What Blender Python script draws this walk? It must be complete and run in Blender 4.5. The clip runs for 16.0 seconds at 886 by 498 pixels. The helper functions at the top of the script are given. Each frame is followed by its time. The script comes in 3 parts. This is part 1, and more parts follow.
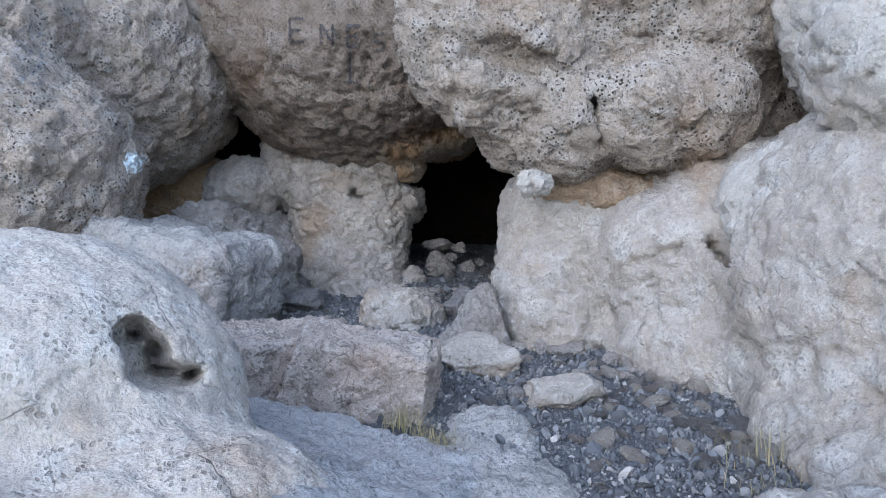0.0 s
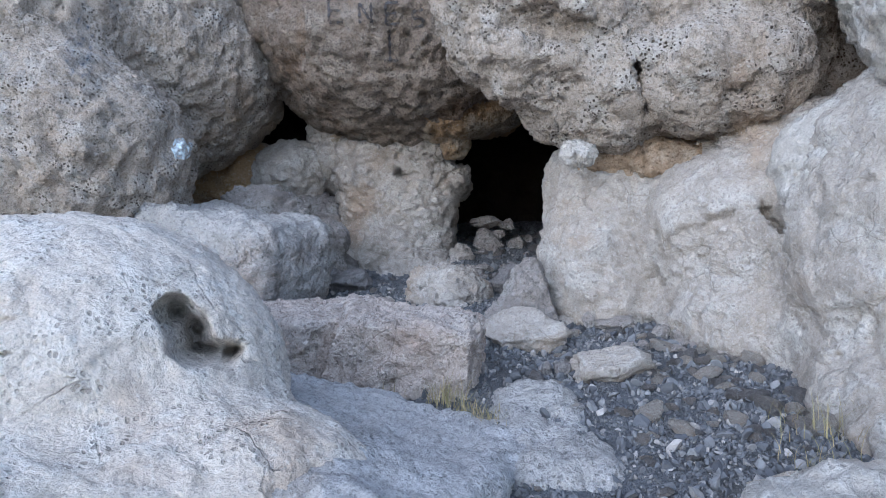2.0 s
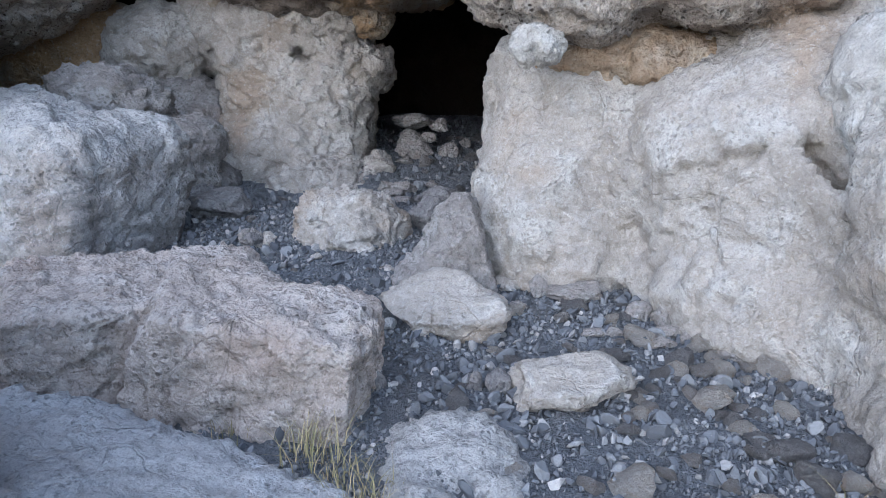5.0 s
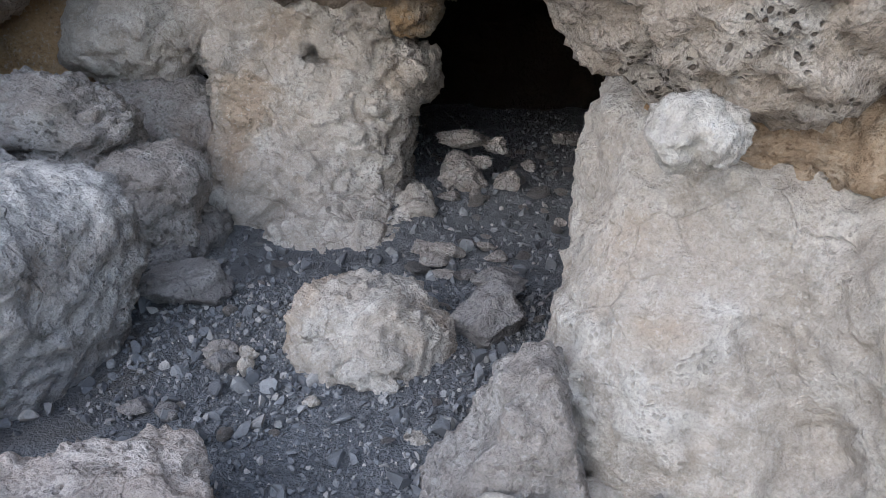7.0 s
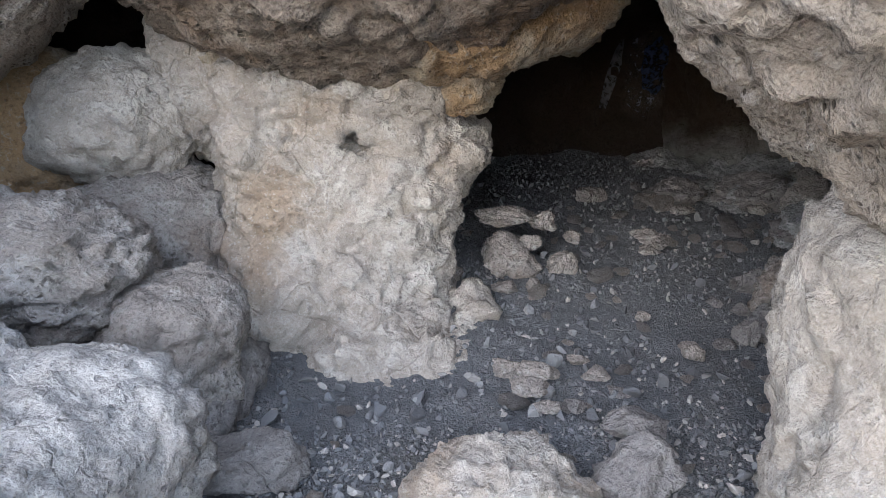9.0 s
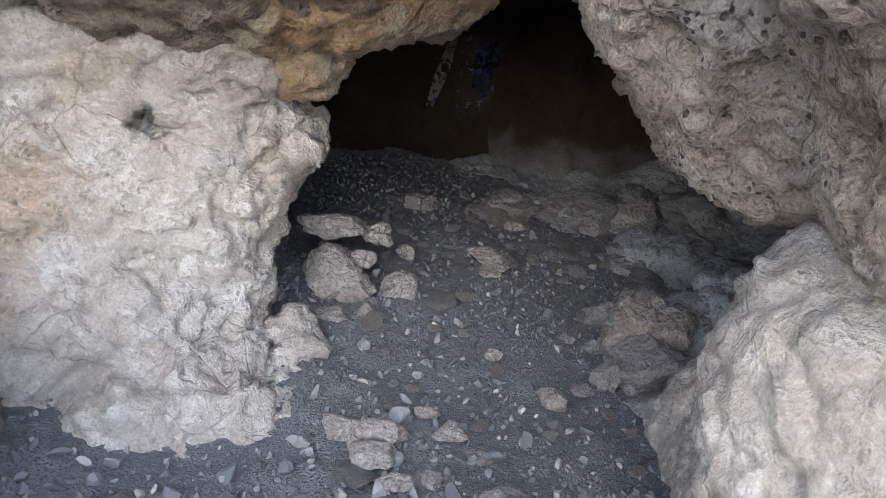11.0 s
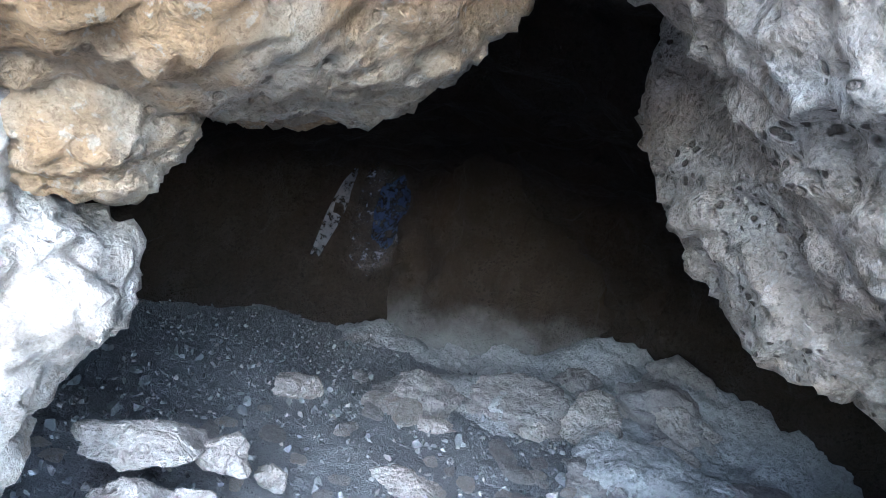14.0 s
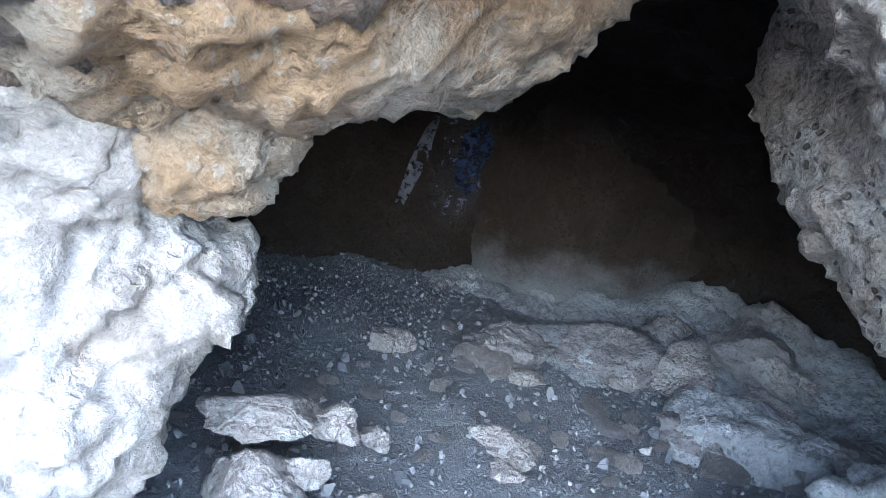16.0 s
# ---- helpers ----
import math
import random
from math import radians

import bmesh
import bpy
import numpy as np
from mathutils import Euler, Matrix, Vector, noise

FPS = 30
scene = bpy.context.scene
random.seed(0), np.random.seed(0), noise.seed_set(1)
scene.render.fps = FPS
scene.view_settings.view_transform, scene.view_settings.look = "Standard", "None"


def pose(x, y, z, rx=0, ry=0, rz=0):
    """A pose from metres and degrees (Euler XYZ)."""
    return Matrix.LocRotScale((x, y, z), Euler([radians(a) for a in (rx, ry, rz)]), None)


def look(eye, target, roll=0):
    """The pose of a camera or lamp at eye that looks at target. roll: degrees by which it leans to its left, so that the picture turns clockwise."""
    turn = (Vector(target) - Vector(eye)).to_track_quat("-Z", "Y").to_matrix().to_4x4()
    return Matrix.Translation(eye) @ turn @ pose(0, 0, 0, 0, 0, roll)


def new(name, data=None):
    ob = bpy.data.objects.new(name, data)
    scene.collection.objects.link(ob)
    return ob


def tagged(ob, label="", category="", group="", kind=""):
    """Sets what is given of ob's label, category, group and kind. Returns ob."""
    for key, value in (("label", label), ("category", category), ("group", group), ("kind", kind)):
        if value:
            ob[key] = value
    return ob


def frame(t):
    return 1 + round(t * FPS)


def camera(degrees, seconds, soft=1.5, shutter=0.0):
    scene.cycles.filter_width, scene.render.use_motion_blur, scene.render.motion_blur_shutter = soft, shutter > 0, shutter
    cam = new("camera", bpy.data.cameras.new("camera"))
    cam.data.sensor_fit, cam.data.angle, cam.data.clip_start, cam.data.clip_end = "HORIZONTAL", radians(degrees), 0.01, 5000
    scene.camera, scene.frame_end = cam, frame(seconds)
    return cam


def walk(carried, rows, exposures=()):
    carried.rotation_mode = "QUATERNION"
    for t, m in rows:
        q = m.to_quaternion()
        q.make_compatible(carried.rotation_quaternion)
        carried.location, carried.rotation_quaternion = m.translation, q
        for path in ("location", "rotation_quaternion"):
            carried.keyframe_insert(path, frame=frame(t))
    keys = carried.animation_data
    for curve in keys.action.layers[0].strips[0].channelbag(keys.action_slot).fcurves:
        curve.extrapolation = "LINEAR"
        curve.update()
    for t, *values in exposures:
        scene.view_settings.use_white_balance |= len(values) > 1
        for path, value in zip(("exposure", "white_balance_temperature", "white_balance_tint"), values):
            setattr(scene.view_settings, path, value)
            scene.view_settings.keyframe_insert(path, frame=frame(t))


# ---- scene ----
cam = camera(63.5, 16.0, soft=0.75)
EXPOSURES = [(0.0, 0.89, 5230, 10), (2.0, 0.9, 5220, 10), (3.0, 1.0, 4850, 10), (3.7, 1.1, 4870, 10), (5.8, 1.15, 5500, 10), (8.2, 1.42, 5750, 10), (10.3, 2.15, 5700, 10), (11.0, 2.05, 5650, 10), (12.0, 1.9, 5700, 10), (12.6, 2.25, 5650, 9), (13.0, 2.6, 5650, 9), (13.5, 3.25, 5000, 6), (14.0, 3.9, 4700, 5), (14.5, 4.2, 4500, 6), (15.0, 4.15, 4500, 4), (15.5, 3.85, 4450, 5), (16.0, 3.6, 4600, 6)]
METRES, EYE, TILT, LEAN, TURN = 7.2, 1.5, -3.0, 0.0, 0.0
ROWS = [
    (0.0, 0.0, 0.0, 0.0, 0.0, 0.0, -0.0),
    (0.5, 0.0026, 0.0002, -0.0002, -0.31, -0.25, 0.3),
    (1.0, 0.0052, -0.0024, 0.0007, 0.18, -0.17, 0.35),
    (1.5, 0.0057, -0.0007, -0.0004, 0.89, -0.65, 0.25),
    (2.0, 0.0115, 0.006, -0.0057, 4.42, -1.41, 1.67),
    (2.5, 0.0138, 0.052, -0.0138, -0.55, -2.11, 0.08),
    (3.0, 0.0111, 0.0943, -0.0199, -4.83, -4.25, 0.3),
    (3.5, 0.0223, 0.1316, -0.0321, -1.21, -3.14, -1.83),
    (6.0, 0.0288, 0.31, 0.0589, 1.01, -15.74, 0.87),
    (6.5, 0.0265, 0.3737, 0.0601, 3.96, -13.76, 0.07),
    (7.0, 0.0148, 0.4341, 0.088, 3.67, -15.63, -2.17),
    (7.5, -0.0093, 0.47, 0.0943, 2.14, -13.56, 0.15),
    (8.0, -0.0423, 0.4974, 0.1135, 0.97, -15.69, 0.3),
    (10.5, -0.1231, 0.5966, 0.1432, -15.6, -13.24, -4.37),
    (11.0, -0.1092, 0.6358, 0.1273, -19.11, -14.86, -7.64),
    (11.5, -0.0942, 0.6792, 0.1298, -17.82, -18.11, -9.95),
    (12.0, -0.0897, 0.7128, 0.1311, -18.74, -17.65, -9.63),
    (12.5, -0.084, 0.755, 0.1247, -25.08, -12.79, -11.25),
    (13.0, -0.0739, 0.7872, 0.1141, -26.08, -10.62, -9.79),
    (13.5, -0.0617, 0.815, 0.1038, -28.39, -2.13, -15.05),
    (14.0, -0.0554, 0.8263, 0.103, -29.11, -0.25, -11.62),
    (14.5, -0.0588, 0.8276, 0.1117, -29.82, 2.5, -9.38),
    (15.0, -0.0615, 0.8344, 0.1162, -27.83, -5.22, -6.42),
    (15.5, -0.0637, 0.8399, 0.1221, -26.15, -4.2, -5.65),
    (16.0, -0.0676, 0.8335, 0.1224, -23.25, -7.47, -10.01),
]
walk(cam, [(t, pose(0, 0, EYE, TILT, LEAN, TURN) @ pose(METRES * x, METRES * y, METRES * z, 90 + pitch, roll, yaw)) for t, x, y, z, yaw, pitch, roll in ROWS],
     exposures=EXPOSURES)

# ---- world and sun ----
world = bpy.data.worlds.new("world")
scene.world = world
world.use_nodes = True
wn = world.node_tree
sky = wn.nodes.new("ShaderNodeTexSky")
sky.sky_type = "NISHITA"
sky.sun_disc = False
sky.sun_elevation, sky.sun_rotation = radians(27), radians(209)
wn.links.new(sky.outputs[0], wn.nodes["Background"].inputs[0])
wn.nodes["Background"].inputs[1].default_value = 0.15
lamp = bpy.data.lights.new("sun", "SUN")
lamp.energy, lamp.angle, lamp.color = 1.7, radians(115), (1.0, 0.98, 0.95)
sun = new("sun", lamp)
sun.matrix_world = look((-5.0, -9.0, 5.2), (0, 0, 0))


# ---- noise on arrays of points ----
def hashed(i, j, k, seed):
    h = (i * 374761393 + j * 668265263 + k * 2147483647 + seed * 1274126177) & 0xFFFFFFFF
    h = ((h ^ (h >> 13)) * 1274126177) & 0xFFFFFFFF
    h = ((h ^ (h >> 16)) * 2246822519) & 0xFFFFFFFF
    return (h ^ (h >> 15)) & 0xFFFFFFFF


def grain(p, seed=0):
    """Smooth noise, about -1 to 1, at the points p (N, 3)."""
    q = np.floor(p).astype(np.int64)
    f = p - q
    u = f * f * f * (f * (f * 6 - 15) + 10)
    out = np.zeros(len(p))
    for c in range(8):
        o = np.array([c & 1, c >> 1 & 1, c >> 2])
        h = hashed(q[:, 0] + o[0], q[:, 1] + o[1], q[:, 2] + o[2], seed)
        g = np.stack([(h & 255) / 127.5 - 1, (h >> 8 & 255) / 127.5 - 1, (h >> 16 & 255) / 127.5 - 1], 1)
        w = np.prod(np.where(o == 1, u, 1 - u), axis=1)
        out += w * (g * (f - o)).sum(1)
    return out * 1.3


def fbm(p, octaves=4, seed=0, gain=0.5):
    out, a = np.zeros(len(p)), 1.0
    for o in range(octaves):
        out += a * grain(p * 2.0**o + 17.3 * o, seed + o)
        a *= gain
    return out


def cells(p, seed=0):
    """Distance to the nearest scattered point, and to the second nearest."""
    q = np.floor(p).astype(np.int64)
    d1, d2 = np.full(len(p), 9.0), np.full(len(p), 9.0)
    for i in (-1, 0, 1):
        for j in (-1, 0, 1):
            for k in (-1, 0, 1):
                h = hashed(q[:, 0] + i, q[:, 1] + j, q[:, 2] + k, seed)
                s = np.stack([(h & 1023) / 1023, (h >> 10 & 1023) / 1023, (h >> 20 & 1023) / 1023], 1)
                d = np.sqrt(((q + (i, j, k) + s - p) ** 2).sum(1))
                d2 = np.minimum(d2, np.maximum(d1, d))
                d1 = np.minimum(d1, d)
    return d1, d2


def facets(p, seed=0):
    """Broken planes: every cell is a plane of its own tilt."""
    q = np.floor(p).astype(np.int64)
    best, out = np.full(len(p), 9.0), np.zeros(len(p))
    for i in (-1, 0, 1):
        for j in (-1, 0, 1):
            for k in (-1, 0, 1):
                h = hashed(q[:, 0] + i, q[:, 1] + j, q[:, 2] + k, seed)
                o = p - (q + (i, j, k) + np.stack([(h & 1023) / 1023, (h >> 10 & 1023) / 1023, (h >> 20 & 1023) / 1023], 1))
                d = (o * o).sum(1)
                tilt = np.stack([(h >> 3 & 255) / 127.5 - 1, (h >> 13 & 255) / 127.5 - 1, (h >> 21 & 255) / 127.5 - 1], 1)
                near = d < best
                best = np.where(near, d, best)
                out = np.where(near, (o * tilt).sum(1) + (h >> 7 & 255) / 1020 - 0.125, out)
    return out


# ---- solids ----
def turned(rot):
    return np.array(Euler([radians(a) for a in rot]).to_matrix())


def ell(c, r, rot=(0, 0, 0)):
    m, r = turned(rot), np.array(r, float)

    def f(p):
        q = (p - c) @ m
        k = np.linalg.norm(q / r, axis=1)
        g = np.linalg.norm(q / (r * r), axis=1) + 1e-9
        return k * (k - 1) / g
    return f


def blk(c, half, rot=(0, 0, 0), rnd=0.08):
    m, half = turned(rot), np.array(half, float) - rnd

    def f(p):
        q = np.abs((p - c) @ m) - half
        return np.linalg.norm(np.maximum(q, 0), axis=1) + np.minimum(q.max(1), 0) - rnd
    return f


def join(k, *fs):
    def f(p):
        d = fs[0](p)
        for g in fs[1:]:
            e = g(p)
            h = np.clip(0.5 + 0.5 * (e - d) / k, 0, 1)
            d = e + (d - e) * h - k * h * (1 - h)
        return d
    return f


def less(k, a, *fs):
    def f(p):
        d = a(p)
        for g in fs:
            e = -g(p)
            h = np.clip(0.5 - 0.5 * (e - d) / k, 0, 1)
            d = e + (d - e) * h + k * h * (1 - h)
        return d
    return f


def trim(a, *cuts):
    """The solid a cut by planes, each a point on the plane and its outward direction."""
    def f(p):
        d = a(p)
        for at, way in cuts:
            n = np.array(way, float) / np.linalg.norm(way)
            d = np.maximum(d, (p - at) @ n)
        return d
    return f


def net(f, lo, hi, step):
    """The surface f = 0 inside the box, as points and four-sided faces."""
    lo = np.array(lo, float)
    n = np.ceil((np.array(hi) - lo) / step).astype(int) + 1
    ax = [lo[a] + step * np.arange(n[a]) for a in range(3)]
    v = np.empty(n)
    yz = np.stack(np.meshgrid(ax[1], ax[2], indexing="ij"), -1).reshape(-1, 2)
    for i in range(0, n[0], 8):
        xs = ax[0][i : i + 8]
        p = np.concatenate([np.repeat(xs, len(yz))[:, None], np.tile(yz, (len(xs), 1))], 1)
        v[i : i + 8] = f(p).reshape(len(xs), n[1], n[2])
    s = v < 0
    tot, cnt = np.zeros((*(n - 1), 3)), np.zeros(n - 1)
    for a in range(3):
        b, c = (a + 1) % 3, (a + 2) % 3
        for ob in (0, 1):
            for oc in (0, 1):
                sl0, sl1 = [None] * 3, [None] * 3
                sl0[a], sl1[a] = slice(0, -1), slice(1, None)
                for x, o in ((b, ob), (c, oc)):
                    sl0[x] = sl1[x] = slice(o, n[x] - 1 + o)
                v0, v1 = v[tuple(sl0)], v[tuple(sl1)]
                cross = (v0 < 0) != (v1 < 0)
                t = np.where(cross, v0 / np.where(cross, v0 - v1, 1), 0)
                cnt += cross
                tot[..., a] += t
                tot[..., b] += cross * ob
                tot[..., c] += cross * oc
    act = cnt > 0
    idx = np.full(n - 1, -1)
    idx[act] = np.arange(act.sum())
    pts = lo + step * (np.argwhere(act) + tot[act] / cnt[act][:, None])
    faces = []
    for a in range(3):
        b, c = (a + 1) % 3, (a + 2) % 3
        sl0, sl1 = [slice(1, -1)] * 3, [slice(1, -1)] * 3
        sl0[a], sl1[a] = slice(0, -1), slice(1, None)
        s0, s1 = s[tuple(sl0)], s[tuple(sl1)]
        where = np.argwhere(s0 != s1)
        flip = s0[s0 != s1]
        base = where.copy()
        base[:, b] += 1
        base[:, c] += 1
        quad = []
        for ob, oc in ((0, 0), (1, 0), (1, 1), (0, 1)):
            q = base.copy()
            q[:, b] -= 1 - ob
            q[:, c] -= 1 - oc
            quad.append(idx[q[:, 0], q[:, 1], q[:, 2]])
        quad = np.stack(quad, 1)
        quad[~flip] = quad[~flip][:, ::-1]
        faces.append(quad)
    return pts, np.concatenate(faces)


def mesh_of(name, pts, faces, mat, smooth=True):
    me = bpy.data.meshes.new(name)
    me.vertices.add(len(pts))
    me.vertices.foreach_set("co", np.asarray(pts, np.float32).ravel())
    k = faces.shape[1]
    me.loops.add(faces.size)
    me.loops.foreach_set("vertex_index", faces.astype(np.int32).ravel())
    me.polygons.add(len(faces))
    me.polygons.foreach_set("loop_start", np.arange(0, faces.size, k, dtype=np.int32))
    me.polygons.foreach_set("loop_total", np.full(len(faces), k, np.int32))
    me.update(calc_edges=True)
    me.polygons.foreach_set("use_smooth", np.full(len(faces), smooth))
    me.materials.append(mat)
    return me


def slope(f, p, e=0.02):
    g = np.stack([f(p + np.eye(3)[a] * e) - f(p - np.eye(3)[a] * e) for a in range(3)], 1)
    return g / (np.linalg.norm(g, axis=1, keepdims=True) + 1e-9)


def rock(name, f, lo, hi, step, mat, rough=(0.05, 1.6, 0.02, 7.0), nub=0.0, pits=0.0, seed=1, label="", kind="", category="rock", squash=1.0, chip=0.14):
    """A rock of the solid f: rough is (metres, per metre) of large swells and of small ones; nub: pebbly relief; pits: holes; chip: slope of broken facets."""
    a1, f1, a2, f2 = rough
    a2 *= 1.7

    def g(p):
        d = f(p)
        near = np.abs(d) < a1 * 2.2 + 0.03
        d[near] -= a1 * fbm(p[near] * f1, 3, seed)
        return d
    pts, faces = net(g, lo, hi, step)
    nor = slope(g, pts)
    q = pts * (1, 1, squash)
    bent = q + 0.05 * np.stack([grain(q * f2 * 0.7 + o, seed + 7) for o in (0.0, 31.7, 57.1)], 1)
    ridge = 1 - 2 * np.abs(fbm(q * f2 * 0.6, 3, seed + 9))
    crag = np.abs(fbm(q * f2 * 2.7 + 0.5 * grain(q * f2, seed)[:, None], 3, seed + 13))
    d = a2 * (0.45 * fbm(q * f2, 4, seed + 5, 0.6) + 0.25 * ridge) - a2 * 0.7 * (crag - 0.3)
    for per, share in ((f2 * 0.45, 0.5), (f2 * 1.1, 1.0), (f2 * 2.6, 0.9)):
        d += chip * share / per * facets(bent * per, seed + int(per * 10))
    c1, c2 = cells(q * f2 * 0.55 + 0.35 * grain(q * f2 * 0.8, seed + 2)[:, None], seed + 6)
    d += a2 * (0.5 * np.minimum(c2 - c1, 0.3) - 0.35 * np.exp(-(((c2 - c1) / 0.05) ** 2)) * (grain(pts * 0.9, seed + 8) > -0.05))
    if nub:
        mask = np.clip(0.6 + 1.2 * grain(pts * 1.3, seed + 3), 0.15, 1)
        d1, d2 = cells(pts * 13 + 0.6 * grain(pts * 9, seed)[:, None], seed)
        e1, e2 = cells(pts * 30, seed + 1)
        d += mask * nub * (0.6 - d1 + 0.5 * np.minimum(d2 - d1, 0.35)) + mask * nub * 0.4 * (0.5 - e1)
    if pits:
        d1, d2 = cells(pts * 9, seed + 2)
        d -= pits * np.clip(0.33 - d1, 0, 1) * 3 * (grain(pts * 1.1, seed + 4) > 0.1)
    ob = new(name, mesh_of(name, pts + nor * d[:, None], faces, mat))
    return tagged(ob, label, category, "", kind)


# ---- materials ----
def nodes_of(name):
    mat = bpy.data.materials.new(name)
    mat.use_nodes = True
    nt = mat.node_tree
    return mat, nt, nt.nodes["Principled BSDF"]


def node(nt, kind, **values):
    n = nt.nodes.new("ShaderNode" + kind)
    for key, v in values.items():
        if key in n.inputs:
            n.inputs[key].default_value = v
    return n


def mixed(nt, fac, a, b):
    m = nt.nodes.new("ShaderNodeMix")
    m.data_type = "RGBA"
    for sock, v in ((m.inputs[0], fac), (m.inputs[6], a), (m.inputs[7], b)):
        if isinstance(v, bpy.types.NodeSocket):
            nt.links.new(v, sock)
        else:
            sock.default_value = (*v, 1) if isinstance(v, tuple) else v
    return m.outputs[2]


def ramp(nt, src, lo, hi):
    m = nt.nodes.new("ShaderNodeMapRange")
    m.interpolation_type = "SMOOTHSTEP"
    m.inputs[1].default_value, m.inputs[2].default_value = lo, hi
    nt.links.new(src, m.inputs[0])
    return m.outputs[0]


def noise_tex(nt, co, scale, detail=6.0, rough=0.6, warp=0.0):
    n = node(nt, "TexNoise", Scale=scale, Detail=detail, Roughness=rough, Distortion=warp)
    nt.links.new(co, n.inputs["Vector"])
    return n.outputs["Fac"]


def times(nt, a, b):
    m = nt.nodes.new("ShaderNodeMath")
    m.operation = "MULTIPLY"
    for sock, v in zip(m.inputs, (a, b)):
        if isinstance(v, bpy.types.NodeSocket):
            nt.links.new(v, sock)
        else:
            sock.default_value = v
    return m.outputs[0]


def ridged_tex(nt, co, scale, detail=6.0):
    n = nt.nodes.new("ShaderNodeTexNoise")
    n.noise_type = "RIDGED_MULTIFRACTAL"
    n.normalize = True
    n.inputs["Scale"].default_value, n.inputs["Detail"].default_value, n.inputs["Roughness"].default_value = scale, detail, 0.55
    n.inputs["Lacunarity"].default_value = 2.1
    nt.links.new(co, n.inputs["Vector"])
    return n.outputs["Fac"]


def stone_mat(name, base, pale, brown, dark, brown_at=(0.52, 0.7), pale_at=(0.45, 0.65), pit=0.5, bump=1.35, fine=1.0, knob=0.12, crack=0.3, speck=0.4):
    """Weathered limestone: chalky patches, ochre stains, sandy and knobbly grain; pores, cracks and grit hollows
    painted dark as shade.
    """
    mat, nt, bsdf = nodes_of(name)
    co = nt.nodes.new("ShaderNodeTexCoord").outputs["Object"]
    big = noise_tex(nt, co, 1.1, 5, 0.6, 0.4)
    mid = noise_tex(nt, co, 4.5, 8, 0.65, 0.6)
    small = noise_tex(nt, co, 22 * fine, 8, 0.72, 0.25)
    tiny = noise_tex(nt, co, 110 * fine, 5, 0.75)
    warp = node(nt, "TexNoise", Scale=9.0, Detail=4.0)
    nt.links.new(co, warp.inputs["Vector"])
    shifted = nt.nodes.new("ShaderNodeVectorMath")
    shifted.operation = "MULTIPLY_ADD"
    shifted.inputs[1].default_value = (0.055, 0.055, 0.055)
    nt.links.new(warp.outputs["Color"], shifted.inputs[0])
    nt.links.new(co, shifted.inputs[2])
    wco = shifted.outputs[0]
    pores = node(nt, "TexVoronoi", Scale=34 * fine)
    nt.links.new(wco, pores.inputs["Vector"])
    nubs = node(nt, "TexVoronoi", Scale=58 * fine)
    nt.links.new(wco, nubs.inputs["Vector"])
    lines = nt.nodes.new("ShaderNodeTexVoronoi")
    lines.feature = "DISTANCE_TO_EDGE"
    lines.inputs["Scale"].default_value = 4.2
    nt.links.new(wco, lines.inputs["Vector"])
    patch = ramp(nt, noise_tex(nt, co, 2.3, 3, 0.5), 0.48, 0.62)
    grit = noise_tex(nt, co, 42 * fine, 4, 0.65, 0.25)
    coarse = ridged_tex(nt, wco, 7.0)
    split = ridged_tex(nt, wco, 15.0 * fine, 5.0)
    scored = times(nt, times(nt, ramp(nt, split, 0.66, 0.74), ramp(nt, mid, 0.42, 0.58)), crack)
    cracks = times(nt, times(nt, ramp(nt, lines.outputs["Distance"], 0.022, 0.004), patch), crack)
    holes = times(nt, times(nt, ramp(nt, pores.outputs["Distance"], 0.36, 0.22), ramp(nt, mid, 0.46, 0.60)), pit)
    c = mixed(nt, ramp(nt, mid, *pale_at), base, pale)
    c = mixed(nt, ramp(nt, big, *brown_at), c, brown)
    c = mixed(nt, times(nt, ramp(nt, noise_tex(nt, wco, 2.7, 6, 0.7), 0.52, 0.66), 0.55), c, mixed(nt, 0.5, base, dark))
    c = mixed(nt, times(nt, ramp(nt, small, 0.54, 0.64), speck), c, dark)
    # low spots of the grit are painted darker, as if shaded
    c = mixed(nt, times(nt, ramp(nt, grit, 0.435, 0.375), min(1.0, 0.08 + speck)), c, dark)
    c = mixed(nt, times(nt, ramp(nt, grit, 0.56, 0.64), 0.55), c, pale)
    # shade inside pores and cracks goes into the colour, besides their relief
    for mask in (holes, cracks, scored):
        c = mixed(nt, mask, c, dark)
    c = mixed(nt, ramp(nt, tiny, 0.45, 0.62), c, mixed(nt, 0.28, c, dark))
    nt.links.new(c, bsdf.inputs["Base Color"])
    bsdf.inputs["Roughness"].default_value = 0.93
    bsdf.inputs["Specular IOR Level"].default_value = 0.2
    height = None
    for src, metres in ((mid, 0.06), (coarse, -0.03), (split, -0.012), (small, 0.034), (grit, 0.012 + 0.022 * knob), (nubs.outputs["Distance"], -0.012 * knob), (tiny, 0.006), (holes, -0.022), (cracks, -0.02)):
        m = nt.nodes.new("ShaderNodeMath")
        m.operation = "MULTIPLY_ADD"
        nt.links.new(src, m.inputs[0])
        m.inputs[1].default_value = metres * bump / 1.35 / (fine if src in (grit, tiny) else 1.0)
        if height:
            nt.links.new(height, m.inputs[2])
        height = m.outputs[0]
    b = nt.nodes.new("ShaderNodeBump")
    b.inputs["Strength"].default_value, b.inputs["Distance"].default_value = 1.0, 1.0
    nt.links.new(height, b.inputs["Height"])
    nt.links.new(b.outputs[0], bsdf.inputs["Normal"])
    return mat


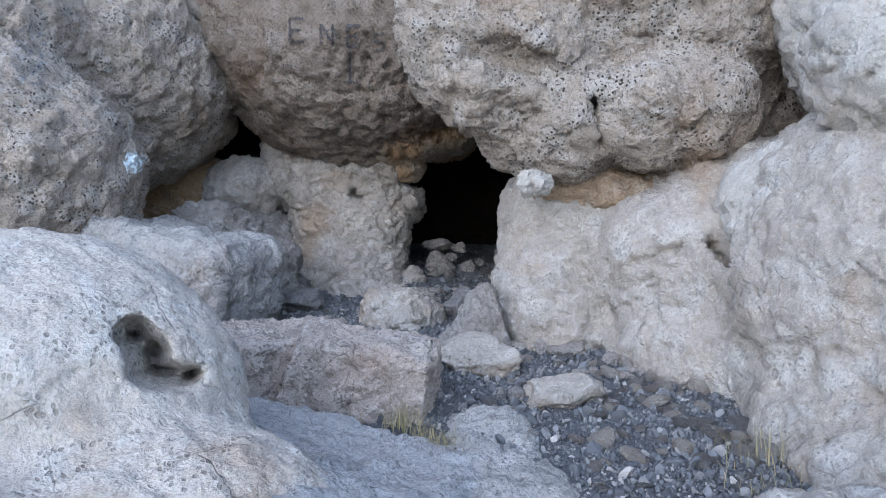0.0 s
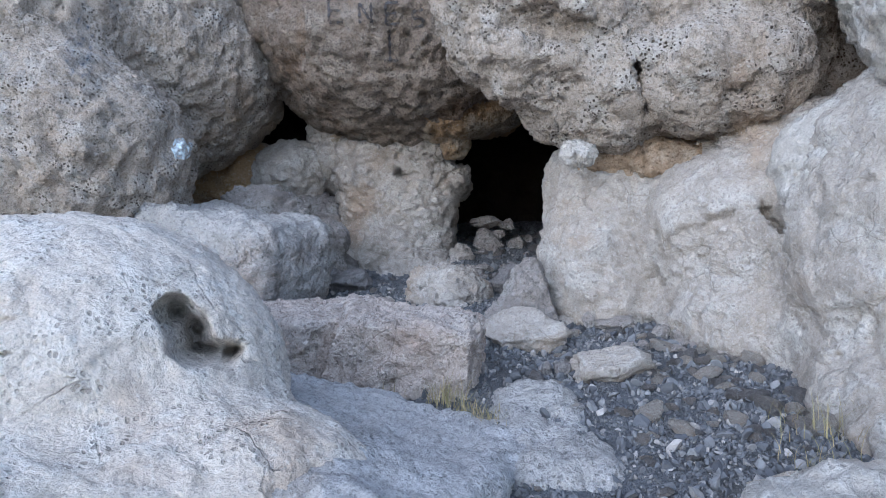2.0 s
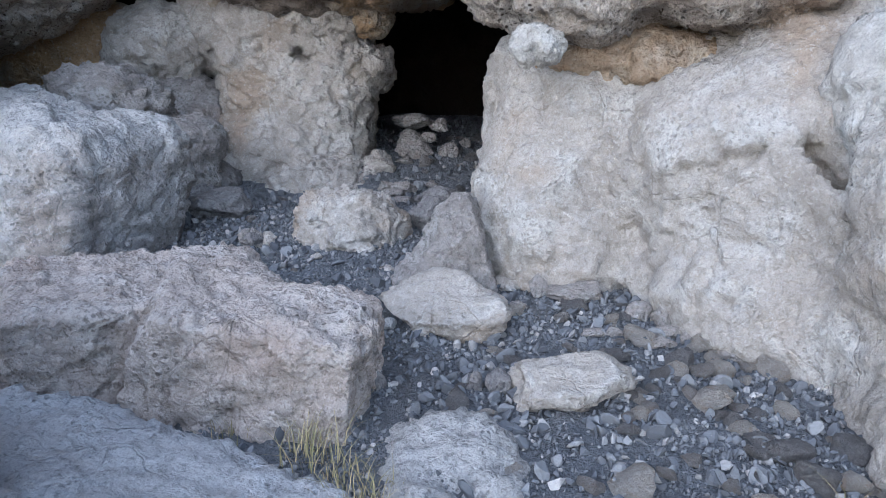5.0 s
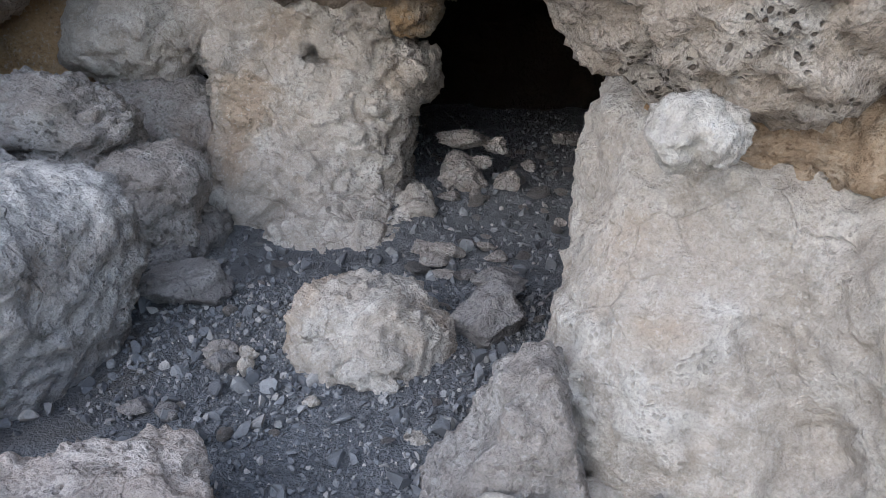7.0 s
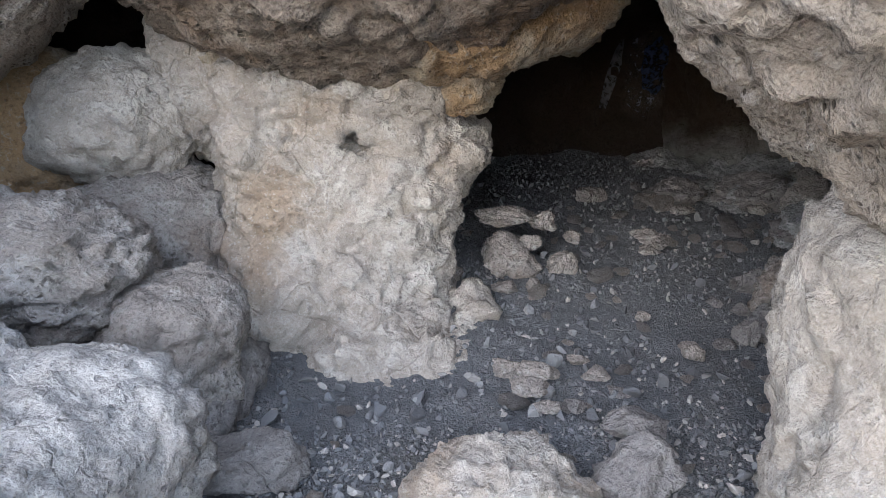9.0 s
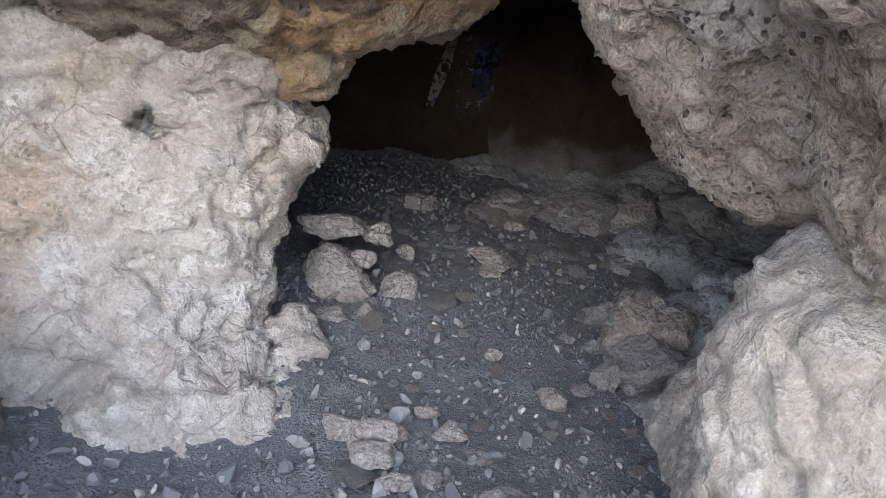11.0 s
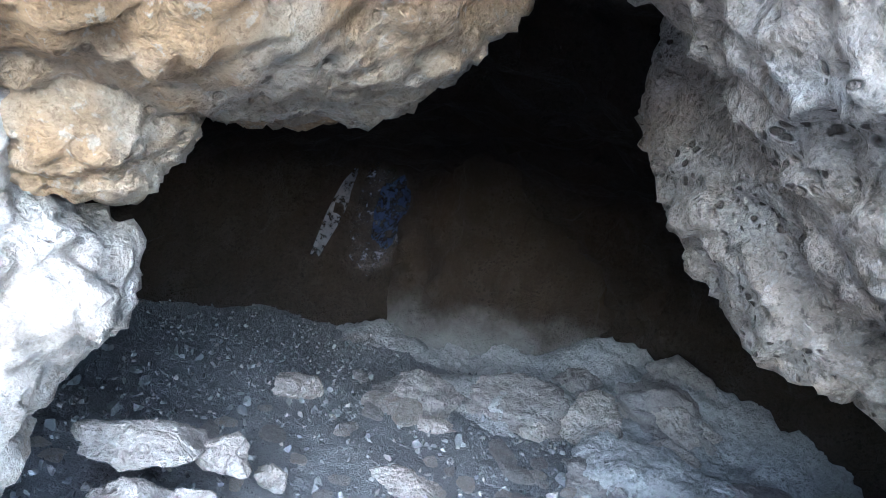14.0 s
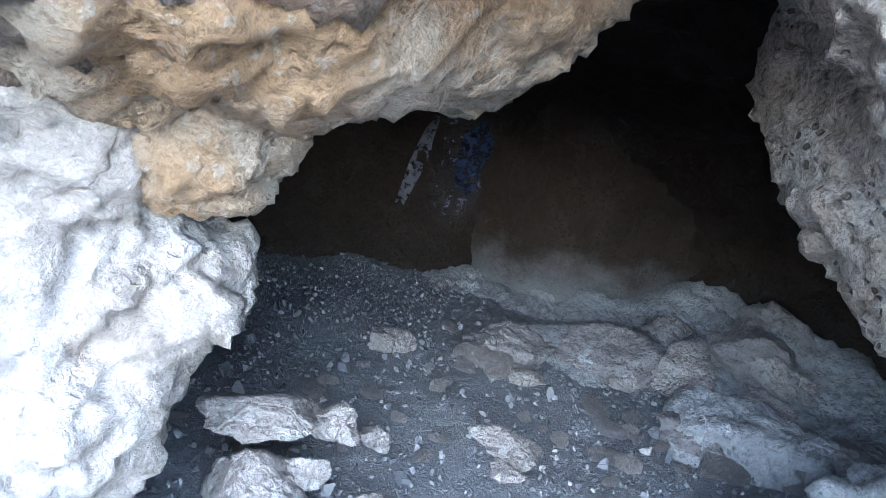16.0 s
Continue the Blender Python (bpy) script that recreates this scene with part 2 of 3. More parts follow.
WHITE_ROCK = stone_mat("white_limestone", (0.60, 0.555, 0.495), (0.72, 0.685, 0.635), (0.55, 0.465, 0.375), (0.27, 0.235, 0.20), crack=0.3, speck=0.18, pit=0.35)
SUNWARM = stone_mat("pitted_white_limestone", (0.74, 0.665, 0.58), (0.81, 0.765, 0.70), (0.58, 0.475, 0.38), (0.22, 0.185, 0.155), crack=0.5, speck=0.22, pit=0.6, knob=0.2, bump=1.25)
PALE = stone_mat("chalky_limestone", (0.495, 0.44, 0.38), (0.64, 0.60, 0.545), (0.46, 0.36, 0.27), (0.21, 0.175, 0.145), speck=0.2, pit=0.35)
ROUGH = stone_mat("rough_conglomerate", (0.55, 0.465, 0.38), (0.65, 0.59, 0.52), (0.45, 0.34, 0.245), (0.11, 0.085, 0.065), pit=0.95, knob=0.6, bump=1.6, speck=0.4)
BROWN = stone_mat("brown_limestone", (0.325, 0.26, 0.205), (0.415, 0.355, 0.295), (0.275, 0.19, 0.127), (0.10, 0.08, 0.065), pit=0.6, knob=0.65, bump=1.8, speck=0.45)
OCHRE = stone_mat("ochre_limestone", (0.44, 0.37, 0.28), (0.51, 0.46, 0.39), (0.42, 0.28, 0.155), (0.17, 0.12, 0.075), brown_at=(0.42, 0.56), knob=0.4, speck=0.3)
# cliff limestone painted near black for the shade inside the cave
CAVE_SHADE = stone_mat("cave_rock_shade_painted", (0.033, 0.024, 0.018), (0.043, 0.033, 0.026), (0.030, 0.019, 0.013), (0.012, 0.0095, 0.008))
# brown wall taken down to near black, the cave's shade put into its colour
FOLD = stone_mat("brown_wall_shade_painted", (0.042, 0.030, 0.022), (0.053, 0.040, 0.031), (0.038, 0.024, 0.016), (0.018, 0.014, 0.011), speck=0.1)
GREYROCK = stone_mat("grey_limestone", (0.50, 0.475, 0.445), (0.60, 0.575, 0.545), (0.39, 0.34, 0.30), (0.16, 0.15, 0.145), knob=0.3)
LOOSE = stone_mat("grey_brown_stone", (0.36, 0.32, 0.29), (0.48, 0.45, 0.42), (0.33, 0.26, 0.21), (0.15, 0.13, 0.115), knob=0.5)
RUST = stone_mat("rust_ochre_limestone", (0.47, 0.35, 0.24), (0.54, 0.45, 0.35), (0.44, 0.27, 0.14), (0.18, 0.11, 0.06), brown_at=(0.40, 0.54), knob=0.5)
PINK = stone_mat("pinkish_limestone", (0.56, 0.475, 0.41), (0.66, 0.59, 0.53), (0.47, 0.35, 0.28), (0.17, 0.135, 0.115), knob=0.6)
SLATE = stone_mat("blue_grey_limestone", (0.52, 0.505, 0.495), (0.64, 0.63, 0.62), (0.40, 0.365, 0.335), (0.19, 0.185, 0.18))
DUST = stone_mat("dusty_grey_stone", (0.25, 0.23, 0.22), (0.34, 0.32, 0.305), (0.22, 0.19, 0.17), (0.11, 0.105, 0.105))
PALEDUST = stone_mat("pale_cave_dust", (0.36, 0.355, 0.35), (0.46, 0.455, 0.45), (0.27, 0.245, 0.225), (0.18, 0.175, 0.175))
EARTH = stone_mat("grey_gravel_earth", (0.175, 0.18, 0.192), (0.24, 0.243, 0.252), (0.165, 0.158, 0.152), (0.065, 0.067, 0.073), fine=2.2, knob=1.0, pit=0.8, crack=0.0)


def paler_outside(mat):
    """Before the cliff the unseen soil is paled like limestone to bounce light up, deep in the cave it is dusty."""
    nt = mat.node_tree
    bsdf = nt.nodes["Principled BSDF"]
    src = bsdf.inputs["Base Color"].links[0].from_socket
    sep = nt.nodes.new("ShaderNodeSeparateXYZ")
    nt.links.new(nt.nodes.new("ShaderNodeTexCoord").outputs["Object"], sep.inputs[0])
    src = mixed(nt, times(nt, ramp(nt, sep.outputs[1], 6.4, 8.2), 0.45), src, (0.30, 0.30, 0.305))
    # pale reflecting ground out of view, added to brighten the overhangs from below
    nt.links.new(mixed(nt, ramp(nt, sep.outputs[1], 1.8, 0.6), src, mixed(nt, 0.75, src, (0.62, 0.58, 0.53))), bsdf.inputs["Base Color"])


paler_outside(EARTH)


def blended(mat, axis, lo, hi, share, colour):
    """Another colour that sets in between lo and hi along an axis, with a ragged rim."""
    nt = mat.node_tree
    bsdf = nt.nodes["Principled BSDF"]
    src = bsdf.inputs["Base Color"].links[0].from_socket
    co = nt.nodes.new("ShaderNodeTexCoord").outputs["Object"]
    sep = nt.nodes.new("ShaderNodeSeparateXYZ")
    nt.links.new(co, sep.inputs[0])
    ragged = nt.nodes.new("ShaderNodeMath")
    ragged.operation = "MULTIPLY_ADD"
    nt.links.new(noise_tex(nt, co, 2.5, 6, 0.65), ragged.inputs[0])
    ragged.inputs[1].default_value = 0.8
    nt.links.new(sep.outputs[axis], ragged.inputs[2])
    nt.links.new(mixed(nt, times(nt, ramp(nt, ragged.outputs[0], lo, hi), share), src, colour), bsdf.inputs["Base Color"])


# outside the cave the cliff gets its limestone colour, inside the painted shade stays
blended(CAVE_SHADE, 1, 7.4, 6.6, 1.0, (0.48, 0.42, 0.36))
blended(CAVE_SHADE, 2, 4.6, 5.2, 1.0, (0.48, 0.42, 0.36))
# dusty foot of the fold; light fading up the wall is painted in with it
blended(FOLD, 2, 1.85, 1.35, 0.7, (0.26, 0.255, 0.25))

# ---- the ground ----
def floor_z(x, y):
    z = np.where(y < 8.0, 0.32 + 0.118 * (y - 3.7), 0.827 + 0.06 * (y - 8.0))
    z = np.where(y < 0, 0.32 - 0.118 * 3.7 + 0.02 * y, z)
    z = np.where(y > 12, 0.827 + 0.24, z)
    return z + 0.03


def ground():
    far = [-900, -300, -100, -40, -15, -7]
    xs = np.array(far[:-1] + list(np.arange(-7, -3.2, 0.2)) + list(np.arange(-3.2, 3.6, 0.03)) + list(np.arange(3.6, 7, 0.2)) + [7, 15, 40, 100, 300, 900])
    ys = np.array(far[:-1] + list(np.arange(-7, 0.6, 0.2)) + list(np.arange(0.6, 11, 0.03)) + list(np.arange(11, 14, 0.3)) + [15, 40, 100, 300, 900])
    gx, gy = [a.ravel() for a in np.meshgrid(xs, ys, indexing="ij")]
    p = np.stack([gx, gy, 0 * gx], 1)
    near = np.exp(-np.maximum(0, np.hypot(gx, gy - 5) - 6) / 6)
    gz = floor_z(gx, gy) + near * (0.035 * fbm(p * 1.4, 4, 3) + 0.012 * fbm(p * 12, 3, 5))
    i = np.arange(len(xs) - 1)[:, None] * len(ys) + np.arange(len(ys) - 1)[None]
    quad = np.stack([i, i + len(ys), i + len(ys) + 1, i + 1], -1).reshape(-1, 4)
    ob = new("ground", mesh_of("ground", np.stack([gx, gy, gz], 1), quad, EARTH))
    return tagged(ob, "dark grey gravelly earth floor rising into the cave", "ground", "", "structure")


ground()

# ---- the cliff and the cave in it ----
void = join(0.4, ell((1.3, 8.9, 1.3), (2.1, 1.8, 1.35)), ell((0.4, 9.3, 1.2), (1.3, 1.5, 1.0)), ell((0.3, 7.6, 1.4), (0.9, 1.4, 1.0)), ell((0.9, 8.0, 2.1), (0.55, 1.0, 1.2)))
crevice = ell((-2.3, 8.6, 1.9), (1.4, 1.0, 0.9))
mass = join(0.3, blk((0, 11.4, 3.6), (9, 3.1, 4.6), rnd=0.4), blk((0, 9.4, 5.6), (9, 2.7, 2.7), rnd=0.4), blk((6.6, 8.0, 2.8), (3.2, 4.2, 5.2), rnd=0.8), blk((-7.6, 9.0, 2.8), (2.6, 3.2, 5.2), rnd=0.8))
rock("cliff_face", join(0.25, less(0.15, mass, void, crevice), ell((0.2, 11.2, 1.6), (0.9, 0.8, 1.3))), (-9.6, 3, -0.6), (9.6, 13, 9), 0.1, CAVE_SHADE, (0.2, 0.8, 0.06, 3.0), seed=4,
     label="cliff limestone, the cave's inner walls darkened in colour as shade", kind="structure", category="cliff")

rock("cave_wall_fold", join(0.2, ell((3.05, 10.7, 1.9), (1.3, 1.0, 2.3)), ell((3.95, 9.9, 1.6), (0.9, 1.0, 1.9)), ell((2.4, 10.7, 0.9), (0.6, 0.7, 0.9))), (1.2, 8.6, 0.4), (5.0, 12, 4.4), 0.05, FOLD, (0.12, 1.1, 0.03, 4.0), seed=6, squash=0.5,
     label="brown folded rock wall at the back of the cave, darkened in colour as shade", kind="structure", category="cliff")
# boulder with the scratched letters, above the pillar
rock("overhanging_boulder", join(0.25, ell((-0.9, 7.5, 3.1), (1.25, 1.35, 1.13)), ell((-1.5, 7.6, 3.6), (1.2, 1.2, 1.2)), ell((-0.3, 7.4, 2.8), (0.7, 0.95, 0.6), (0, -20, 0))),
     (-3, 5.8, 1.5), (1.2, 9, 4.6), 0.032, BROWN, (0.09, 1.2, 0.045, 5.0), nub=0.015, seed=11, label="brown overhanging boulder with scratched letters above the pillar")
rock("ochre_ledge", join(0.12, ell((-0.95, 7.85, 2.05), (0.75, 0.55, 0.22)), ell((-0.08, 7.75, 2.41), (0.6, 0.75, 0.38), (0, -12, 0)), ell((-0.5, 7.35, 2.2), (0.5, 0.5, 0.2))),
     (-2, 6.6, 1.5), (1.0, 8.8, 3.2), 0.025, OCHRE, (0.06, 2.0, 0.03, 6.0), nub=0.01, seed=15, label="ochre limestone ledge hanging over the cave mouth")
nub_rock = rock("nub", join(0.05, ell((-0.38, 7.48, 1.99), (0.19, 0.24, 0.18)), ell((-0.5, 7.6, 2.05), (0.2, 0.2, 0.15))), (-0.9, 7.0, 1.6), (0.0, 8.0, 2.4), 0.014, OCHRE, (0.03, 4.0, 0.02, 9.0), seed=17, label="hanging ochre rock nub", category="")
nub_rock.parent = bpy.data.objects["ochre_ledge"]
# great rough overhang
rock("rough_overhang", less(0.06, join(0.12, ell((0.47, 5.2, 2.75), (0.76, 0.62, 0.75)), ell((0.88, 5.35, 2.2), (0.6, 0.65, 0.5)), ell((1.52, 5.1, 2.2), (0.65, 0.6, 0.45)), ell((1.12, 6.2, 2.62), (0.93, 0.8, 0.78)),
     ell((1.36, 6.9, 2.35), (0.66, 0.7, 0.6)), ell((1.0, 6.15, 2.25), (0.5, 0.7, 0.46)), ell((0.75, 6.75, 2.78), (0.65, 0.5, 0.45)), ell((1.5, 5.5, 3.2), (1.4, 0.95, 1.0)), blk((1.6, 6.0, 4.0), (1.7, 1.0, 0.9), rnd=0.4), ell((2.15, 5.7, 2.5), (0.6, 0.5, 1.1)), ell((2.7, 5.9, 2.4), (0.65, 0.6, 1.3))),
     ell((0.45, 4.62, 2.47), (0.36, 0.2, 0.11), (0, 12, 0)), ell((1.02, 4.72, 2.1), (0.03, 0.2, 0.2), (0, -20, 0))),
     (-0.8, 4.2, 1.3), (3.4, 7.9, 4.4), 0.024, ROUGH, (0.09, 1.7, 0.035, 5.0), nub=0.03, pits=0.03, seed=21, chip=0.12, label="rough brown conglomerate overhang above the pale wall")
rock("knob", ell((0.635, 4.98, 1.69), (0.125, 0.10, 0.09)), (0.3, 4.7, 1.4), (0.95, 5.3, 2.0), 0.009, WHITE_ROCK, (0.035, 6.0, 0.014, 14.0), seed=24, chip=0.1, label="white limestone knob stuck to the overhang", category="").parent = bpy.data.objects["rough_overhang"]

rock("ochre_band", ell((1.2, 5.36, 1.64), (0.58, 0.30, 0.15), (0, 2, -14)), (0.3, 4.5, 1.3), (1.9, 5.7, 2.0), 0.018, RUST, (0.06, 3.0, 0.03, 8.0), nub=0.012, pits=0.02, seed=26, label="ochre porous band between overhang and pale wall", category="").parent = bpy.data.objects["rough_overhang"]
# pale lower wall
rock("pale_wall", less(0.06, join(0.22, ell((1.28, 5.7, 1.0), (0.78, 0.60, 1.0)), ell((0.82, 5.42, 0.72), (0.46, 0.42, 0.55)), ell((1.45, 6.45, 0.7), (0.42, 0.5, 0.45)), ell((0.9, 5.72, 1.45), (0.45, 0.42, 0.42)), ell((1.45, 6.1, 1.1), (0.45, 0.5, 0.75)), ell((2.1, 5.2, 0.9), (0.9, 0.9, 1.1)), ell((2.6, 4.2, 0.9), (0.9, 1.2, 1.3)), ell((2.95, 3.0, 0.6), (0.95, 1.3, 1.2)), ell((2.3, 3.55, 0.22), (0.72, 0.95, 0.5)), ell((1.85, 4.75, 0.5), (0.62, 0.55, 0.62)), ell((1.6, 5.0, 1.2), (0.5, 0.4, 0.4))),
     ell((1.74, 4.42, 1.2), (0.10, 0.2, 0.26), (0, -15, 20))),
     (0.1, 1.5, -0.3), (3.6, 7.2, 2.6), 0.022, PALE, (0.06, 1.6, 0.026, 5.0), nub=0.006, seed=31, label="pale chalky limestone wall below the overhang")
rock("white_shoulder", join(0.12, ell((2.35, 4.35, 1.5), (0.62, 0.55, 0.45)), ell((2.75, 3.8, 2.3), (0.8, 0.6, 0.6)), ell((2.9, 4.6, 3.2), (0.8, 0.8, 1.2))), (1.2, 3, 0.8), (3.8, 5.5, 4.6), 0.03, WHITE_ROCK,
     (0.07, 1.8, 0.03, 5.0), nub=0.008, seed=37, label="white bulging limestone shoulder on the pale wall")
# pillar
rock("pillar", less(0.03, join(0.06, blk((-1.0, 7.85, 1.25), (0.58, 0.55, 1.05), rnd=0.22), ell((-0.53, 7.75, 1.58), (0.36, 0.36, 0.25)), ell((-1.55, 7.95, 2.0), (0.5, 0.4, 0.45)), blk((-1.32, 7.4, 0.55), (0.34, 0.36, 0.36), (0, 4, 8), 0.1), ell((-1.1, 7.5, 0.85), (0.52, 0.42, 0.35)), ell((-0.74, 7.12, 0.5), (0.50, 0.40, 0.40)), ell((-0.38, 7.22, 0.64), (0.17, 0.22, 0.14)), ell((-0.30, 7.38, 0.80), (0.13, 0.2, 0.10), (0, 25, 0)), ell((-0.92, 6.98, 0.62), (0.27, 0.2, 0.25))),
     ell((-0.9, 7.3, 1.67), (0.07, 0.3, 0.055), (0, 20, 0)), ell((-0.42, 7.15, 0.85), (0.05, 0.25, 0.09)), ell((-1.62, 7.2, 1.1), (0.08, 0.5, 0.25))),
     (-2, 6.4, 0.2), (0.3, 8.8, 2.6), 0.019, PALE, (0.075, 2.2, 0.04, 5.0), nub=0.008, seed=41, chip=0.2, label="pale lumpy limestone pillar beside the cave mouth")
# left side
rock("stained_boulder", join(0.1, ell((-3.3, 7.2, 2.9), (1.2, 1.3, 1.2)), ell((-4.3, 6.4, 2.6), (1.5, 1.5, 1.6)), ell((-3.6, 5.6, 1.8), (1.2, 0.9, 1.0))), (-6, 4, 0.5), (-1.6, 9, 4.4), 0.03, ROUGH,
     (0.08, 1.2, 0.03, 5.0), nub=0.022, pits=0.02, seed=51, chip=0.2, label="big grey brown boulder with a blue paint stain")
rock("crevice_rock", join(0.1, ell((-3.0, 8.0, 1.5), (0.9, 0.5, 0.7))), (-4.2, 7.2, 0.4), (-1.8, 8.8, 2.6), 0.04, OCHRE, (0.06, 2.0, 0.03, 5.0), seed=55, label="brown rock at the back of the dark crevice")
rock("pale_boulder", less(0.008, join(0.15, ell((-1.8, 2.9, 0.7), (0.96, 0.72, 0.72)), ell((-1.05, 2.55, 0.35), (0.68, 0.5, 0.4)), ell((-1.9, 2.25, 0.2), (1.2, 0.8, 0.55))),
     ell((-1.04, 2.42, 1.085), (0.064, 0.7, 0.058), (-9, 20, 21)), ell((-1.01, 2.42, 1.010), (0.074, 0.7, 0.088), (-9, -10, 21)), ell((-0.96, 2.4, 0.940), (0.105, 0.7, 0.055), (-9, 10, 20)), ell((-0.87, 2.4, 0.920), (0.064, 0.7, 0.048), (-9, -15, 20)),
     ell((-1.62, 2.3, 1.20), (0.02, 0.4, 0.03), (-9, 0, 33)), ell((-1.6, 2.3, 1.08), (0.05, 0.4, 0.012), (-9, 0, 33)), ell((-1.58, 2.3, 0.97), (0.04, 0.4, 0.012), (-9, 0, 33))), (-3.6, 1, -0.5), (0.2, 4, 1.8), 0.0155, SUNWARM,
     (0.03, 1.4, 0.010, 7.0), nub=0.006, pits=0.02, seed=61, chip=0.06, label="pale pitted boulder with a dark hollow")
rock("low_slab", blk((-0.72, 3.0, 0.23), (0.85, 0.78, 0.27), (-8, 8, -20), 0.12), (-2.2, 1.8, -0.4), (0.5, 4.2, 1.0), 0.022, SLATE, (0.05, 1.8, 0.02, 6.0), seed=66, label="flat grey limestone slab beside the gravel")
rock("flat_rock", blk((0.29, 3.42, 0.185), (0.23, 0.54, 0.17), (7, 4, 9), 0.1), (-0.5, 2.4, -0.1), (1.0, 4.3, 0.7), 0.018, GREYROCK, (0.05, 2.5, 0.02, 7.0), seed=67, label="flat blue grey rock half buried in gravel")
rock("flat_rock", ell((1.4, 2.3, 0.22), (0.75, 0.52, 0.3), (0, 0, 6)), (0.3, 1.4, -0.3), (2.5, 3.2, 0.8), 0.022, WHITE_ROCK, (0.05, 2.0, 0.02, 7.0), seed=68, label="pale flat rock at the edge of the gravel")
rock("block", join(0.02, trim(blk((-0.49, 4.05, 0.43), (0.41, 0.22, 0.36), (6, 8, -6), 0.035), ((-0.86, 3.9, 0.62), (-0.8, -0.2, 0.5))), blk((-1.0, 4.40, 0.43), (0.52, 0.40, 0.33), (2, 3, 27), 0.05)), (-1.9, 3.4, -0.1), (0.2, 5.3, 1.2), 0.014, PINK, (0.03, 2.5, 0.014, 8.0), nub=0.008, seed=71, chip=0.2, label="squared pinkish limestone block lying in the gravel")
rock("boulder", join(0.06, blk((-2.12, 5.65, 0.8), (0.72, 0.5, 0.58), (0, 8, -18), 0.2), ell((-1.75, 5.5, 0.65), (0.33, 0.4, 0.4))), (-3.2, 4.7, 0), (-1, 6.7, 1.8), 0.02, GREYROCK, (0.07, 2.0, 0.025, 6.0), nub=0.012, seed=81, label="large grey angular limestone boulder on gravel")
rock("boulder", ell((-2.18, 7.9, 1.72), (0.47, 0.5, 0.36), (0, -15, 0)), (-3, 7.1, 1.1), (-1.4, 8.7, 2.4), 0.022, PALE, (0.07, 2.0, 0.03, 6.0), seed=83, label="rounded grey boulder wedged beside the pillar")
rock("boulder", ell((-1.95, 7.75, 1.1), (0.5, 0.45, 0.42)), (-2.8, 7, 0.4), (-1.2, 8.5, 1.8), 0.025, LOOSE, (0.07, 2.0, 0.03, 6.0), seed=84, label="grey boulder under the wedged round one")
rock("boulder", ell((-2.12, 6.75, 1.3), (0.42, 0.4, 0.27), (0, 10, 0)), (-2.8, 6.1, 0.8), (-1.4, 7.5, 1.8), 0.022, LOOSE, (0.05, 2.5, 0.03, 7.0), seed=85, squash=3.0, chip=0.25, label="dark layered rock on top of the boulder pile")
rock("boulder", ell((-2.15, 6.9, 0.8), (0.5, 0.5, 0.4)), (-2.9, 6.1, 0.2), (-1.4, 7.7, 1.5), 0.03, LOOSE, (0.05, 2.5, 0.03, 7.0), seed=86, label="grey boulder in the pile beside the pillar")
rock("boulder", blk((-1.62, 6.65, 0.98), (0.26, 0.26, 0.25), (5, 8, 20), 0.12), (-2.1, 6.1, 0.5), (-1.1, 7.2, 1.5), 0.018, LOOSE, (0.04, 3.0, 0.02, 8.0), seed=87, label="brown angular rock in the pile beside the pillar")
rock("boulder", blk((-1.6, 6.7, 0.65), (0.3, 0.3, 0.2), (5, 0, -10), 0.12), (-2.1, 6.1, 0.2), (-1.1, 7.3, 1.1), 0.022, DUST, (0.04, 3.0, 0.02, 8.0), seed=88, label="dusty rock at the foot of the pile")
rock("leaning_rock", trim(blk((0.22, 5.04, 0.62), (0.25, 0.15, 0.38), (-8, 4, 10), 0.04), ((0.02, 4.95, 0.58), (-0.8, -0.1, 0.55)), ((0.37, 5.0, 0.93), (0.95, 0.0, 0.25)), ((0.2, 4.88, 0.7), (0.05, -1.0, 0.35))), (-0.3, 4.6, 0.2), (0.8, 5.6, 1.3), 0.014, LOOSE, (0.03, 4.0, 0.015, 10.0), seed=91, label="triangular grey rock leaning on the pale wall")

rock("rubble_mound", join(0.2, ell((3.2, 10.1, 0.6), (1.6, 1.0, 0.36)), ell((1.9, 7.3, 0.7), (0.5, 0.45, 0.32)), ell((3.0, 8.3, 0.7), (0.7, 0.7, 0.3)), ell((2.6, 9.3, 0.72), (1.1, 1.0, 0.33)), ell((3.4, 9.3, 0.9), (0.8, 1.0, 0.42)), ell((4.0, 9.0, 0.8), (1.2, 1.3, 0.45)), ell((2.6, 10.4, 0.75), (1.4, 0.7, 0.4))), (0.2, 6.6, 0.3), (4.9, 11.2, 1.6), 0.03, PALEDUST, (0.09, 2.0, 0.03, 6.0), nub=0.008, seed=97,
     label="dusty grey rubble slope inside the cave")

rock("boulder", join(0.05, blk((1.98, 7.18, 0.80), (0.30, 0.26, 0.22), (6, 10, -25), 0.07), blk((2.32, 7.5, 0.86), (0.32, 0.26, 0.24), (-5, -8, 15), 0.08)), (1.3, 6.6, 0.3), (3.0, 8.1, 1.4), 0.018, SLATE, (0.05, 3.0, 0.02, 8.0), seed=101, chip=0.25,
     label="pale blue grey broken boulder on the cave floor")
rock("boulder", blk((2.12, 8.15, 0.90), (0.34, 0.2, 0.15), (0, 6, -30), 0.07), (1.5, 7.6, 0.5), (2.8, 8.7, 1.3), 0.018, PALEDUST, (0.05, 3.0, 0.02, 8.0), seed=102, chip=0.25, label="dusty grey slab half buried in the cave floor")
